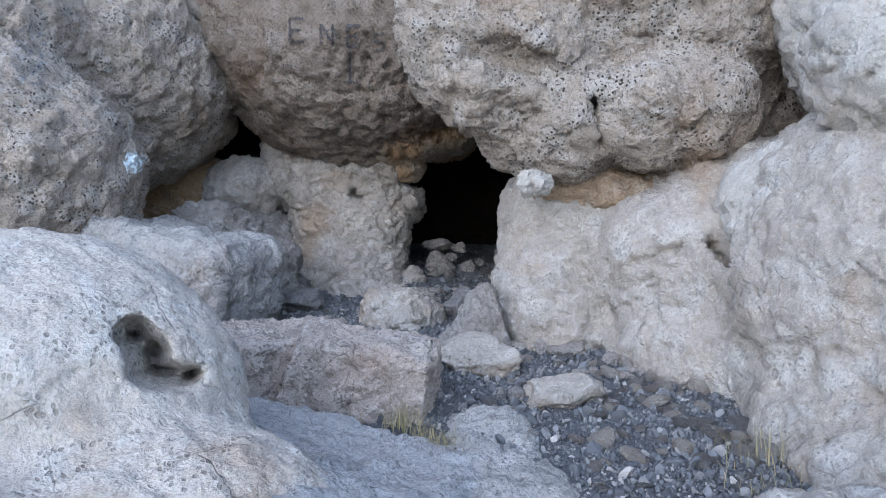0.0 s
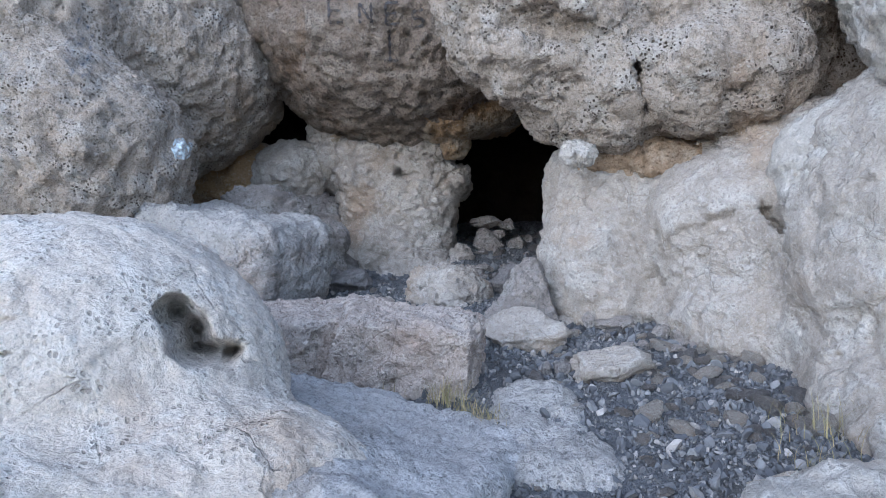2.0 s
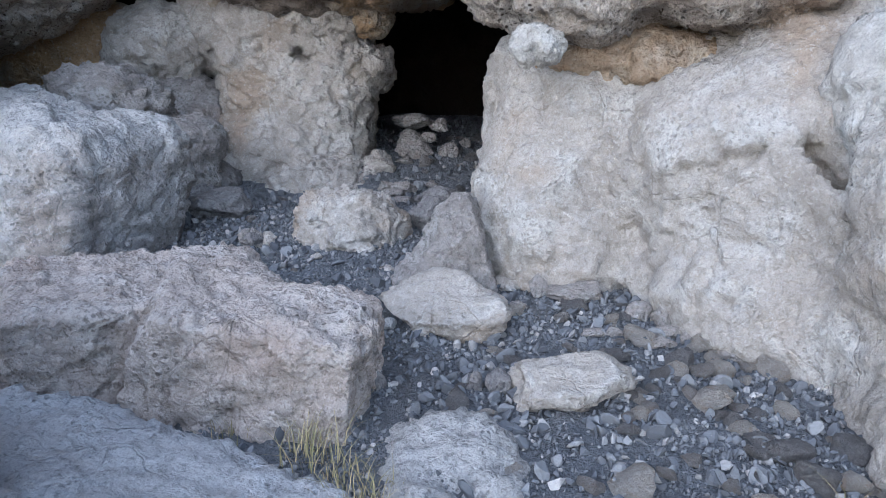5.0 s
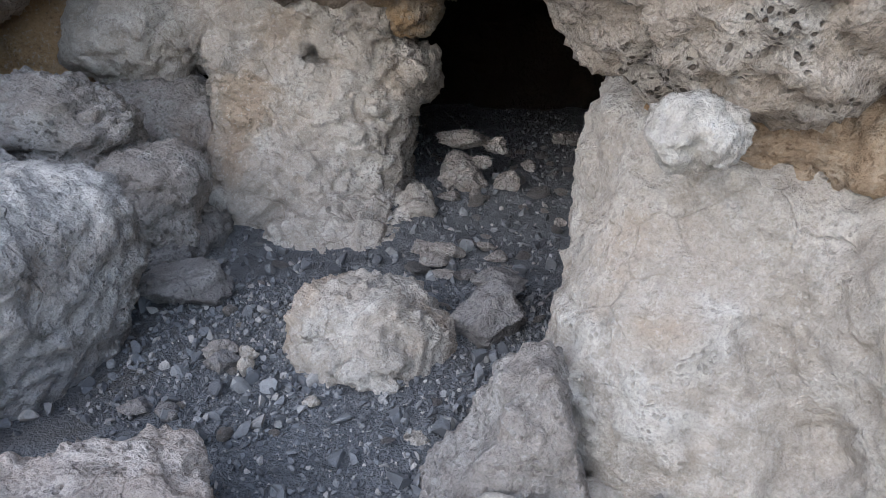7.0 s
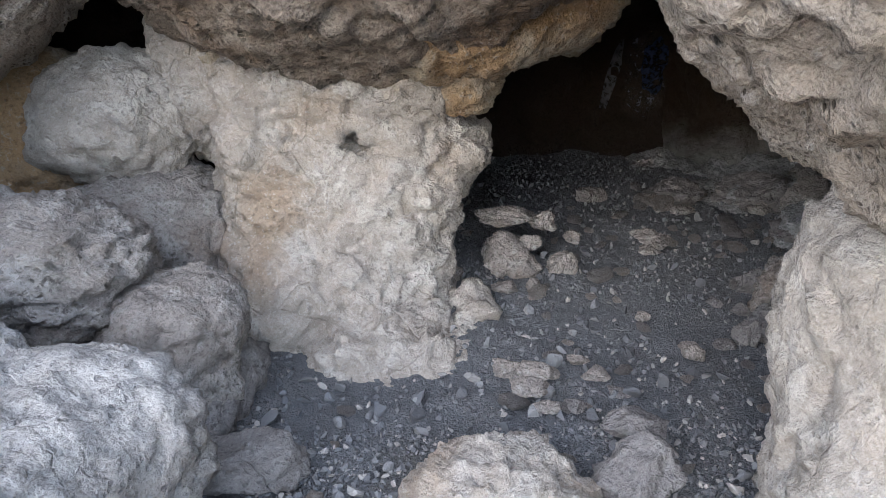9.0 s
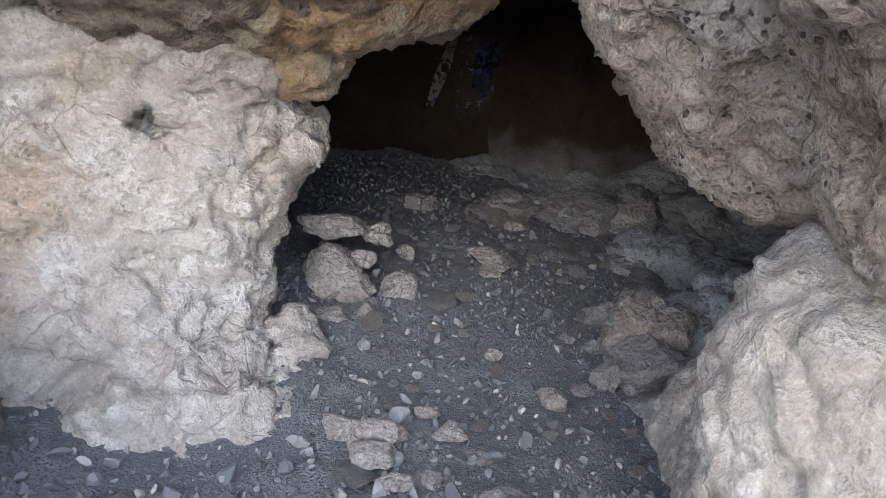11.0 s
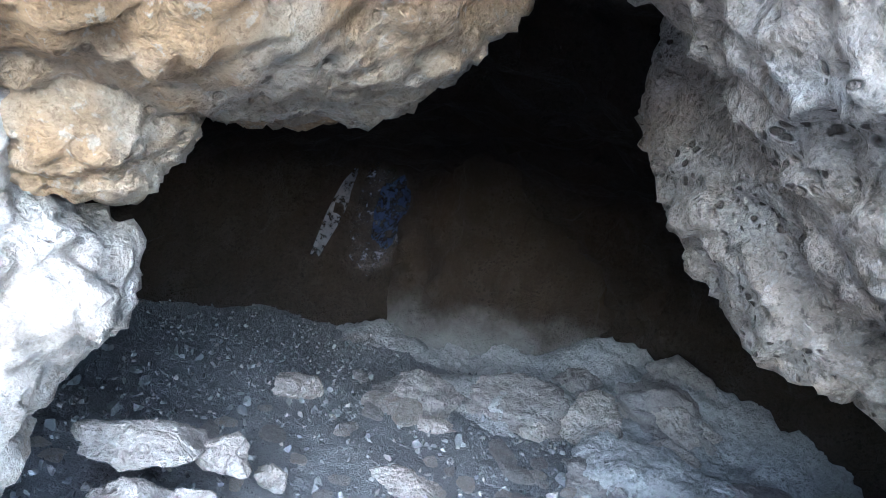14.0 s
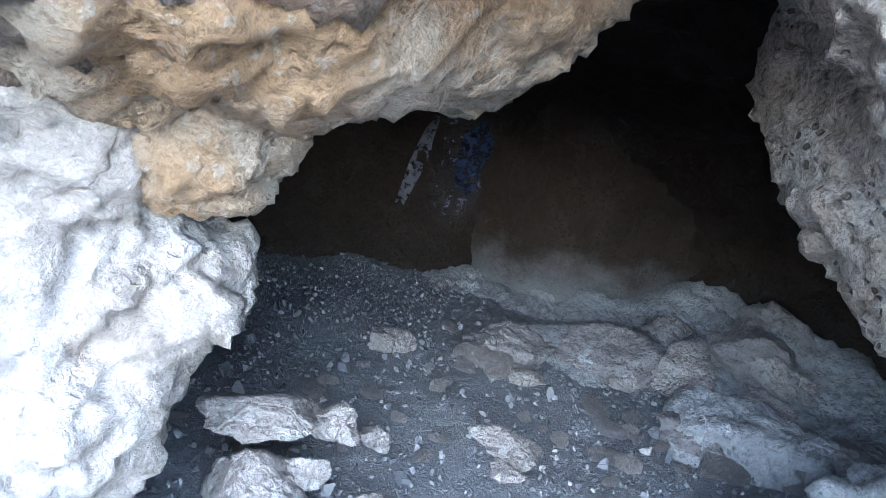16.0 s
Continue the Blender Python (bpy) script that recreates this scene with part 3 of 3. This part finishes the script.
rock("boulder", blk((1.38, 7.28, 0.86), (0.17, 0.14, 0.16), (10, 8, -35), 0.05), (1.0, 6.9, 0.5), (1.8, 7.7, 1.3), 0.013, LOOSE, (0.03, 4.0, 0.015, 10.0), seed=103, chip=0.25, label="angular grey brown rock on the cave floor")

# ---- loose stones ----
WORDS = {PALE: "pale chalky limestone stone lying on dark gravel", LOOSE: "grey brown angular stone lying on gravel", DUST: "dusty dark grey stone on the cave floor", EARTH: "dark stone lying on the gravel"}
count = [0]


def chunk(r, seed, level, cuts=12, rough=0.22, depth=(0.5, 0.85)):
    """An angular stone of the radii r: a ball with planes cut off and a worn skin."""
    rng = random.Random(seed)
    bm = bmesh.new()
    bmesh.ops.create_icosphere(bm, subdivisions=level, radius=1.0)
    p = np.array([v.co for v in bm.verts])
    faces = np.array([[v.index for v in f.verts] for f in bm.faces])
    bm.free()
    for _ in range(cuts):
        n = np.array([rng.gauss(0, 1) for _ in range(3)])
        n /= np.linalg.norm(n)
        over = p @ n - rng.uniform(*depth)
        p -= np.maximum(over, 0)[:, None] * n
    p *= 1.3
    d = p / np.linalg.norm(p, axis=1, keepdims=True)
    p += d * (rough * fbm(p * 1.6 + seed, 3, seed) + 0.07 * fbm(p * 5 + seed, 3, seed + 1))[:, None]
    if level > 3:
        p += d * (0.05 * np.abs(fbm(p * 9 + seed, 3, seed + 2)) - 0.02)[:, None]
    return p * r, faces


def stone(x, y, z, rx, ry, rz, yaw, mat):
    count[0] += 1
    k = count[0]
    p, faces = chunk((rx, ry, rz), k * 7, 5 if rx > 0.12 else 4 if rx > 0.05 else 3)
    ob = new("stone", mesh_of("stone", p, faces, mat))
    ob.matrix_world = pose(x, y, z, random.uniform(-6, 6), random.uniform(-6, 6), yaw + random.uniform(-12, 12))
    tagged(ob, ("large " if rx > 0.14 else "small " if rx < 0.045 else "") + WORDS[mat], "stone", "loose stones on the cave floor")


rock("embedded_rock", join(0.06, ell((-0.33, 5.9, 0.6), (0.36, 0.32, 0.26), (0, 8, 10)), ell((-0.5, 5.85, 0.72), (0.12, 0.15, 0.12))), (-0.9, 5.3, 0.2), (0.2, 6.5, 1.1), 0.014, PALE, (0.05, 3.0, 0.025, 8.0), seed=95, chip=0.25, label="pale rough rock half buried before the cave mouth")
stone(0.17, 6.04, 0.71, 0.157, 0.126, 0.112, 3, DUST)
stone(0.21, 6.21, 0.79, 0.108, 0.086, 0.061, 3, DUST)
stone(-1.28, 6.17, 0.72, 0.192, 0.154, 0.101, 3, DUST)
stone(-0.92, 5.71, 0.62, 0.057, 0.045, 0.039, 3, LOOSE)
stone(-0.81, 5.71, 0.61, 0.041, 0.033, 0.033, 3, PALE)
stone(-1.10, 5.34, 0.57, 0.055, 0.044, 0.032, 3, DUST)
stone(-0.99, 5.34, 0.56, 0.045, 0.036, 0.024, 3, DUST)
stone(-0.08, 5.30, 0.55, 0.047, 0.037, 0.016, 3, PALE)
stone(-0.49, 5.46, 0.57, 0.031, 0.025, 0.018, 3, PALE)
stone(0.14, 6.88, 0.74, 0.046, 0.037, 0.023, 3, LOOSE)
stone(-0.19, 6.82, 0.74, 0.088, 0.070, 0.031, 3, LOOSE)
stone(0.27, 4.70, 0.54, 0.262, 0.18, 0.135, 1, PALE)
stone(0.65, 4.10, 0.44, 0.215, 0.14, 0.11, -24, PALE)
stone(0.85, 4.97, 0.53, 0.129, 0.103, 0.045, 1, LOOSE)
stone(0.51, 5.08, 0.54, 0.090, 0.072, 0.031, 1, PALE)
stone(0.68, 4.97, 0.55, 0.042, 0.034, 0.065, 1, LOOSE)
stone(0.85, 5.21, 0.55, 0.045, 0.036, 0.031, 1, LOOSE)
stone(1.12, 4.73, 0.51, 0.050, 0.040, 0.044, 1, LOOSE)
stone(1.23, 4.70, 0.50, 0.064, 0.051, 0.039, 1, LOOSE)
stone(1.22, 4.58, 0.47, 0.065, 0.052, 0.023, 1, LOOSE)
stone(1.16, 4.49, 0.46, 0.050, 0.040, 0.017, 1, LOOSE)
stone(1.28, 4.52, 0.47, 0.030, 0.024, 0.028, 1, LOOSE)
stone(0.57, 4.81, 0.50, 0.044, 0.036, 0.028, 1, LOOSE)
stone(0.43, 4.12, 0.44, 0.042, 0.033, 0.051, 1, DUST)
stone(0.34, 4.14, 0.43, 0.033, 0.027, 0.044, 1, DUST)
stone(-0.90, 5.64, 0.61, 0.064, 0.051, 0.046, 1, DUST)
stone(-0.79, 5.62, 0.60, 0.037, 0.029, 0.037, 1, PALE)
stone(1.44, 4.37, 0.45, 0.066, 0.053, 0.028, 1, LOOSE)
stone(0.89, 4.58, 0.47, 0.051, 0.041, 0.018, 1, LOOSE)
stone(0.97, 4.57, 0.47, 0.041, 0.033, 0.020, 1, LOOSE)
stone(-0.03, 4.63, 0.48, 0.038, 0.030, 0.023, 1, EARTH)
stone(-0.02, 4.11, 0.43, 0.026, 0.021, 0.047, 1, DUST)
stone(-0.06, 7.82, 0.93, 0.170, 0.136, 0.122, -22, LOOSE)
stone(0.25, 7.78, 0.89, 0.078, 0.063, 0.076, -22, LOOSE)
stone(0.42, 8.27, 0.91, 0.055, 0.044, 0.042, -22, LOOSE)
stone(-0.09, 7.60, 0.83, 0.081, 0.065, 0.028, -22, LOOSE)
stone(0.06, 7.60, 0.84, 0.038, 0.030, 0.037, -22, LOOSE)
stone(0.95, 8.21, 0.91, 0.141, 0.113, 0.049, -22, LOOSE)
stone(0.87, 8.08, 0.88, 0.066, 0.053, 0.023, -22, LOOSE)
stone(0.77, 9.15, 0.98, 0.102, 0.082, 0.069, -22, LOOSE)
stone(1.41, 9.11, 1.01, 0.194, 0.155, 0.120, -22, DUST)
stone(1.37, 8.83, 0.93, 0.084, 0.068, 0.030, -22, LOOSE)
stone(1.98, 9.02, 1.01, 0.234, 0.188, 0.127, -22, DUST)
stone(2.82, 8.71, 1.04, 0.324, 0.259, 0.186, -22, DUST)
stone(1.32, 7.51, 0.87, 0.118, 0.094, 0.088, -22, DUST)
stone(1.59, 7.61, 0.89, 0.098, 0.079, 0.102, -22, DUST)
stone(1.29, 7.03, 0.84, 0.191, 0.153, 0.126, -22, DUST)
stone(1.57, 6.98, 0.78, 0.053, 0.043, 0.055, -22, DUST)
stone(1.01, 7.02, 0.79, 0.063, 0.050, 0.066, -22, DUST)
stone(0.90, 6.98, 0.75, 0.049, 0.039, 0.021, -22, DUST)
stone(0.70, 6.88, 0.76, 0.048, 0.038, 0.042, -22, LOOSE)
stone(2.45, 8.36, 0.90, 0.068, 0.054, 0.033, -22, LOOSE)
stone(2.21, 7.99, 0.90, 0.098, 0.078, 0.056, -22, DUST)
stone(1.97, 8.26, 0.93, 0.202, 0.162, 0.072, -22, DUST)
stone(0.56, 7.26, 0.79, 0.028, 0.022, 0.024, -22, LOOSE)
stone(1.00, 7.38, 0.81, 0.047, 0.037, 0.029, -22, DUST)
stone(1.11, 7.29, 0.80, 0.051, 0.040, 0.035, -22, DUST)
stone(2.01, 7.34, 0.84, 0.227, 0.181, 0.079, -22, LOOSE)
stone(2.63, 7.92, 0.93, 0.260, 0.208, 0.107, -22, DUST)
stone(-0.03, 8.01, 1.12, 0.170, 0.136, 0.059, -22, LOOSE)
stone(0.17, 8.00, 1.10, 0.085, 0.068, 0.055, -22, LOOSE)
stone(0.08, 7.90, 1.00, 0.059, 0.047, 0.042, -22, LOOSE)
stone(1.18, 6.84, 0.76, 0.120, 0.096, 0.047, -22, DUST)
stone(-0.07, 6.54, 0.70, 0.056, 0.045, 0.020, -21, LOOSE)
stone(-0.12, 6.67, 0.72, 0.082, 0.066, 0.029, -21, LOOSE)
stone(-0.07, 6.78, 0.74, 0.081, 0.065, 0.038, -21, LOOSE)
stone(0.20, 6.76, 0.73, 0.063, 0.050, 0.022, -21, LOOSE)
stone(0.05, 6.54, 0.70, 0.057, 0.046, 0.021, -21, DUST)
stone(0.26, 6.63, 0.71, 0.051, 0.040, 0.018, -21, DUST)
stone(0.57, 7.25, 0.79, 0.033, 0.026, 0.026, -21, LOOSE)
stone(0.70, 6.92, 0.76, 0.054, 0.043, 0.035, -21, LOOSE)
stone(2.25, 8.72, 1.03, 0.21, 0.17, 0.13, 25, LOOSE)
stone(2.78, 8.72, 1.06, 0.26, 0.20, 0.15, -15, LOOSE)
stone(2.02, 9.25, 1.03, 0.16, 0.13, 0.11, 50, LOOSE)
stone(2.45, 9.15, 1.11, 0.13, 0.11, 0.08, 10, DUST)
stone(3.15, 9.0, 1.20, 0.24, 0.20, 0.17, 35, DUST)
stone(2.55, 8.45, 0.96, 0.12, 0.10, 0.08, -40, LOOSE)
stone(1.95, 8.85, 0.96, 0.09, 0.08, 0.06, 70, LOOSE)


def scattered(number, box, small, large, mats, seed):
    """Loose stones of a few shapes strewn over a stretch of the floor."""
    rng = random.Random(seed)
    shapes = {m: [mesh_of("stone", *chunk((1.0, rng.uniform(0.65, 0.95), rng.uniform(0.4, 0.65)), 400 + 10 * seed + i, 3), m) for i in range(5)] for m in mats}
    for _ in range(number):
        x, y, mat = rng.uniform(*box[:2]), rng.uniform(*box[2:]), rng.choice(mats)
        r = small * (large / small) ** (rng.random() ** 1.8)
        swell = 0.035 * float(fbm(np.array([[x * 1.4, y * 1.4, 0.0]]), 4, 3)[0])
        ob = new("stone", rng.choice(shapes[mat]))
        ob.matrix_world = pose(x, y, float(floor_z(np.array(x), np.array(y))) + swell + 0.25 * r, rng.uniform(-25, 25), rng.uniform(-25, 25), rng.uniform(0, 360)) @ Matrix.Diagonal((r, r, r, 1))
        tagged(ob, "small " + WORDS[mat], "stone", "loose stones on the cave floor")


scattered(60, (0.15, 1.45, 2.7, 5.0), 0.025, 0.06, (LOOSE, DUST, PALE), 1)
scattered(60, (-0.3, 2.2, 6.5, 9.0), 0.03, 0.075, (LOOSE, DUST), 2)
scattered(30, (-1.1, 0.4, 5.2, 6.6), 0.02, 0.045, (LOOSE, DUST), 3)
scattered(70, (0.75, 1.65, 3.3, 4.9), 0.03, 0.085, (LOOSE, DUST, PALE), 4)
scattered(60, (1.2, 3.0, 7.2, 9.6), 0.04, 0.13, (LOOSE, DUST), 5)


# ---- gravel ----
def pebble_mat():
    mat, nt, bsdf = nodes_of("gravel_pebbles")
    geo = nt.nodes.new("ShaderNodeNewGeometry")
    co = nt.nodes.new("ShaderNodeTexCoord").outputs["Object"]
    cr = nt.nodes.new("ShaderNodeValToRGB")
    stops = ((0.0, (0.08, 0.082, 0.09)), (0.4, (0.13, 0.134, 0.143)), (0.82, (0.21, 0.21, 0.212)), (0.96, (0.32, 0.30, 0.28)), (1.0, (0.44, 0.41, 0.38)))
    el = cr.color_ramp.elements
    while len(el) < len(stops):
        el.new(0.5)
    for e, (at, c) in zip(el, stops):
        e.position, e.color = at, (*c, 1)
    nt.links.new(geo.outputs["Random Per Island"], cr.inputs[0])
    n = noise_tex(nt, co, 60, 4, 0.7)
    nt.links.new(mixed(nt, ramp(nt, n, 0.4, 0.8), cr.outputs[0], mixed(nt, 0.5, cr.outputs[0], (0.10, 0.095, 0.09))), bsdf.inputs["Base Color"])
    b = nt.nodes.new("ShaderNodeBump")
    b.inputs["Distance"].default_value, b.inputs["Strength"].default_value = 0.006, 0.8
    nt.links.new(n, b.inputs["Height"])
    nt.links.new(b.outputs[0], bsdf.inputs["Normal"])
    bsdf.inputs["Roughness"].default_value = 0.9
    return mat


def gravel(number, small, large, seed, box, name, label, level=1, inside=1.0):
    rng = np.random.default_rng(seed)
    kinds = [chunk((1, 1, 1), 900 + seed + i, level, 9, 0.12, (0.3, 0.62)) for i in range(12)]
    x0, x1, y0, y1 = box
    x, y = rng.uniform(x0, x1, number), rng.uniform(y0, y1, number)
    keep = grain(np.stack([x * 1.1, y * 1.1, 0 * x + seed], 1), 7) + rng.uniform(-0.5, 0.7, number) > 0
    keep &= (y < 6.3) | (rng.random(number) < inside)
    x, y = x[keep], y[keep]
    size = small * (large / small) ** (rng.random(len(x)) ** 2.8)
    pts, faces, base = [], [], 0
    for i in range(len(x)):
        p, f = kinds[i % 12]
        turn = turned(rng.uniform(-180, 180, 3))
        q = (p * (1, rng.uniform(0.6, 1), rng.uniform(0.4, 0.8))) @ turn.T * size[i]
        pts.append(q + (x[i], y[i], floor_z(x[i], y[i]) + size[i] * 0.35))
        faces.append(f + base)
        base += len(p)
    pts = np.concatenate(pts)
    flat = np.stack([np.repeat(x, [len(kinds[i % 12][0]) for i in range(len(x))]), np.repeat(y, [len(kinds[i % 12][0]) for i in range(len(x))]), 0 * pts[:, 0]], 1)
    pts[:, 2] += 0.035 * fbm(flat * 1.4, 4, 3)
    ob = new(name, mesh_of(name, pts, np.concatenate(faces), PEBBLE, smooth=False))
    return tagged(ob, label, "gravel", "", "stuff")


PEBBLE = pebble_mat()
gravel(60000, 0.006, 0.022, 4, (-1.3, 1.9, 2.2, 6.4), "gravel", "fine dark blue grey gravel before the cave")
gravel(30000, 0.005, 0.02, 1, (-0.8, 3.2, 6.3, 10.8), "gravel", "fine dusty gravel on the cave floor", 1, 0.7)
gravel(5000, 0.010, 0.042, 2, (0.1, 2.0, 2.4, 5.2), "gravel", "coarse grey gravel along the pale wall", 2)
gravel(2600, 0.012, 0.05, 5, (-1.8, 0.6, 3.8, 7.0), "gravel", "coarse gravel between the fallen rocks", 2)
gravel(2600, 0.012, 0.04, 3, (-0.6, 3.0, 6.2, 9.6), "gravel", "coarse rubble on the cave floor", 2, 0.7)


# ---- marks on the rock ----
from mathutils.bvhtree import BVHTree


def tree_of(ob):
    me = ob.data
    co = np.empty(len(me.vertices) * 3, np.float32)
    me.vertices.foreach_get("co", co)
    return BVHTree.FromPolygons([Vector(v) for v in co.reshape(-1, 3)], [tuple(p.vertices) for p in me.polygons])


def laid(tree, eye, x, y, z, lift=0.012):
    """The point of the rock behind (x, y, z) as seen from eye, 5 mm proud of it."""
    at, normal, _, _ = tree.ray_cast(Vector(eye), (Vector((x, y, z)) - Vector(eye)).normalized())
    return None if at is None else at + (Vector(eye) - at).normalized() * lift


def paint_mat(name, colour, cover):
    mat, nt, bsdf = nodes_of(name)
    co = nt.nodes.new("ShaderNodeTexCoord").outputs["Object"]
    n = noise_tex(nt, co, 24, 6, 0.7)
    nt.links.new(mixed(nt, ramp(nt, n, 0.3, 0.7), colour, tuple(min(1, c * 1.5) for c in colour)), bsdf.inputs["Base Color"])
    nt.links.new(times(nt, ramp(nt, n, 0.62 - cover * 0.4, 0.72 - cover * 0.2), min(1.0, cover + 0.2)), bsdf.inputs["Alpha"])
    bsdf.inputs["Roughness"].default_value = 0.9
    return mat


def stroke(tree, eye, a, b, width, pts, faces):
    """A painted stroke from a to b over the rock."""
    a, b = Vector(a), Vector(b)
    side = (b - a).cross(Vector((0, 1, 0))).normalized() * width / 2
    n = max(3, int((b - a).length / 0.02))
    row = []
    for i in range(n + 1):
        c = a.lerp(b, i / n)
        w = side * (0.8 + 0.35 * math.sin(i * 2.3))
        row.append([laid(tree, eye, *(c + w)), laid(tree, eye, *(c - w))])
    for (p, q), (r, t) in zip(row, row[1:]):
        if None not in (p, q, r, t) and (p - r).length < 0.1:
            k = len(pts)
            pts += [p, q, t, r]
            faces.append((k, k + 1, k + 2, k + 3))


def lettering(parent, eye, y):
    """Hand-painted letters E N E S with a stroke below."""
    tree = tree_of(parent)
    e = [((0, 0), (0, 1)), ((0, 1), (0.6, 1)), ((0, 0.5), (0.5, 0.5)), ((0, 0), (0.6, 0))]
    n = [((0, 0), (0, 1)), ((0, 1), (0.6, 0)), ((0.6, 0), (0.6, 1))]
    c = [((0.6, 1), (0, 0.9)), ((0, 0.9), (0, 0.55)), ((0, 0.55), (0.6, 0.45)), ((0.6, 0.45), (0.6, 0.1)), ((0.6, 0.1), (0, 0))]
    bar = [((0, 0), (0, 1.6)), ((-0.3, 0), (0.4, 0.0))]
    for letter, x, z, h in ((e, -1.33, 2.97, 0.2), (n, -1.06, 2.95, 0.17), (e, -0.83, 2.93, 0.18), (c, -0.6, 2.89, 0.15), (bar, -0.81, 2.62, 0.17)):
        pts, faces = [], []
        for (ax, az), (bx, bz) in letter:
            stroke(tree, eye, (x + ax * h, y, z + az * h), (x + bx * h, y, z + bz * h), 0.028, pts, faces)
        if faces:
            ob = new("letter", mesh_of("letter", np.array(pts), np.array(faces), INK))
            ob.parent = parent
            tagged(ob, "dark hand-painted letter on the rock")


def stain(name, parent, eye, centre, rx, rz, mat, label, seed, twist=0.0, lift=0.012):
    """A patch of paint with an uneven rim."""
    tree, pts, faces = tree_of(parent), [], []
    n, m = 26, 12
    grid = {}
    for i in range(n):
        a = 2 * math.pi * i / n
        rim = 1 + 0.35 * noise.noise((math.cos(a) * 1.7, math.sin(a) * 1.7, seed))
        for j in range(m + 1):
            u, w = rx * rim * j / m * math.cos(a), rz * rim * j / m * math.sin(a)
            p = laid(tree, eye, centre[0] + u + twist * w, centre[1], centre[2] + w, lift)
            if p is not None:
                grid[i, j] = len(pts)
                pts.append(p)
    for i in range(n):
        for j in range(m):
            k = [grid.get(key) for key in ((i, j), (i, j + 1), ((i + 1) % n, j + 1), ((i + 1) % n, j))]
            if None not in k and max((pts[k[0]] - pts[q]).length for q in k) < 0.25:
                faces.append(k)
    if faces:
        ob = new(name, mesh_of(name, np.array(pts), np.array(faces), mat))
        ob.parent = parent
        tagged(ob, label)


INK = paint_mat("faded_black_paint", (0.05, 0.045, 0.045), 0.75)
BLUE = paint_mat("faded_blue_paint", (0.15, 0.20, 0.28), 0.3)
WHITE = paint_mat("pale_blue_white_paint", (0.60, 0.66, 0.72), 0.7)
GREY = paint_mat("pale_streak", (0.075, 0.075, 0.087), 0.9)
LILAC = paint_mat("faded_lilac_paint", (0.11, 0.105, 0.125), 0.5)
NAVY = paint_mat("dark_blue_paint", (0.012, 0.02, 0.05), 0.8)
lettering(bpy.data.objects["overhanging_boulder"], (0, 0, 1.5), 6.3)
stain("paint_stain", bpy.data.objects["stained_boulder"], (0, 0, 1.5), (-3.2, 5.6, 2.7), 0.15, 0.25, BLUE, "faded blue paint stain", 1)
stain("paint_stain", bpy.data.objects["stained_boulder"], (0, 0, 1.5), (-2.66, 6.2, 1.92), 0.09, 0.09, WHITE, "pale blue white patch", 2)
stain("paint_stain", bpy.data.objects["cliff_face"], (-0.46, 6.2, 2.06), (1.266, 9.7, 1.9), 0.10, 0.19, NAVY, "dark blue paint mark", 3, 0.1, 0.024)
stain("paint_stain", bpy.data.objects["cliff_face"], (-0.46, 6.2, 2.06), (1.20, 9.7, 1.82), 0.17, 0.30, LILAC, "faded lilac paint round the blue mark", 5)
stain("paint_stain", bpy.data.objects["cliff_face"], (-0.46, 6.2, 2.06), (0.94, 9.7, 1.82), 0.045, 0.28, GREY, "pale streak on the dark wall", 4, 0.25)


# ---- dry grass ----
def straw_mat():
    mat, nt, bsdf = nodes_of("dry_straw")
    geo = nt.nodes.new("ShaderNodeNewGeometry")
    nt.links.new(mixed(nt, geo.outputs["Random Per Island"], (0.42, 0.33, 0.18), (0.24, 0.22, 0.10)), bsdf.inputs["Base Color"])
    bsdf.inputs["Roughness"].default_value = 0.8
    return mat


STRAW = straw_mat()


def grass_tuft(x, y, spread, height, blades, seed):
    rng = random.Random(seed)
    pts, faces = [], []
    for _ in range(blades):
        bx, by = x + rng.gauss(0, spread), y + rng.gauss(0, spread)
        bz = float(floor_z(np.array(bx), np.array(by))) + 0.0
        a, h, lean = rng.uniform(0, 6.28), height * rng.uniform(0.4, 1.2), rng.uniform(0.2, 1.0)
        wx, wy = math.cos(a + 1.57) * 0.0022, math.sin(a + 1.57) * 0.0022
        k = len(pts)
        for i in range(5):
            u = i / 4
            cx, cy, cz = bx + math.cos(a) * h * lean * u * u, by + math.sin(a) * h * lean * u * u, bz + h * u * (1 - 0.35 * lean * u)
            w = 1 - 0.85 * u
            pts += [(cx - wx * w, cy - wy * w, cz), (cx + wx * w, cy + wy * w, cz)]
        faces += [(k + 2 * i, k + 2 * i + 1, k + 2 * i + 3, k + 2 * i + 2) for i in range(4)]
    ob = new("dry_grass_tuft", mesh_of("dry_grass_tuft", np.array(pts), np.array(faces), STRAW))
    tagged(ob, "dry straw-coloured grass tuft growing in the gravel", "grass", "dry grass tufts", "stuff")


grass_tuft(-0.22, 3.72, 0.05, 0.20, 70, 1)
grass_tuft(0.0, 3.45, 0.06, 0.10, 120, 2)
grass_tuft(-0.1, 3.6, 0.05, 0.12, 60, 3)
grass_tuft(1.5, 3.3, 0.10, 0.20, 45, 4)
grass_tuft(1.35, 3.05, 0.08, 0.15, 35, 5)
grass_tuft(-0.5, 3.85, 0.06, 0.10, 40, 6)
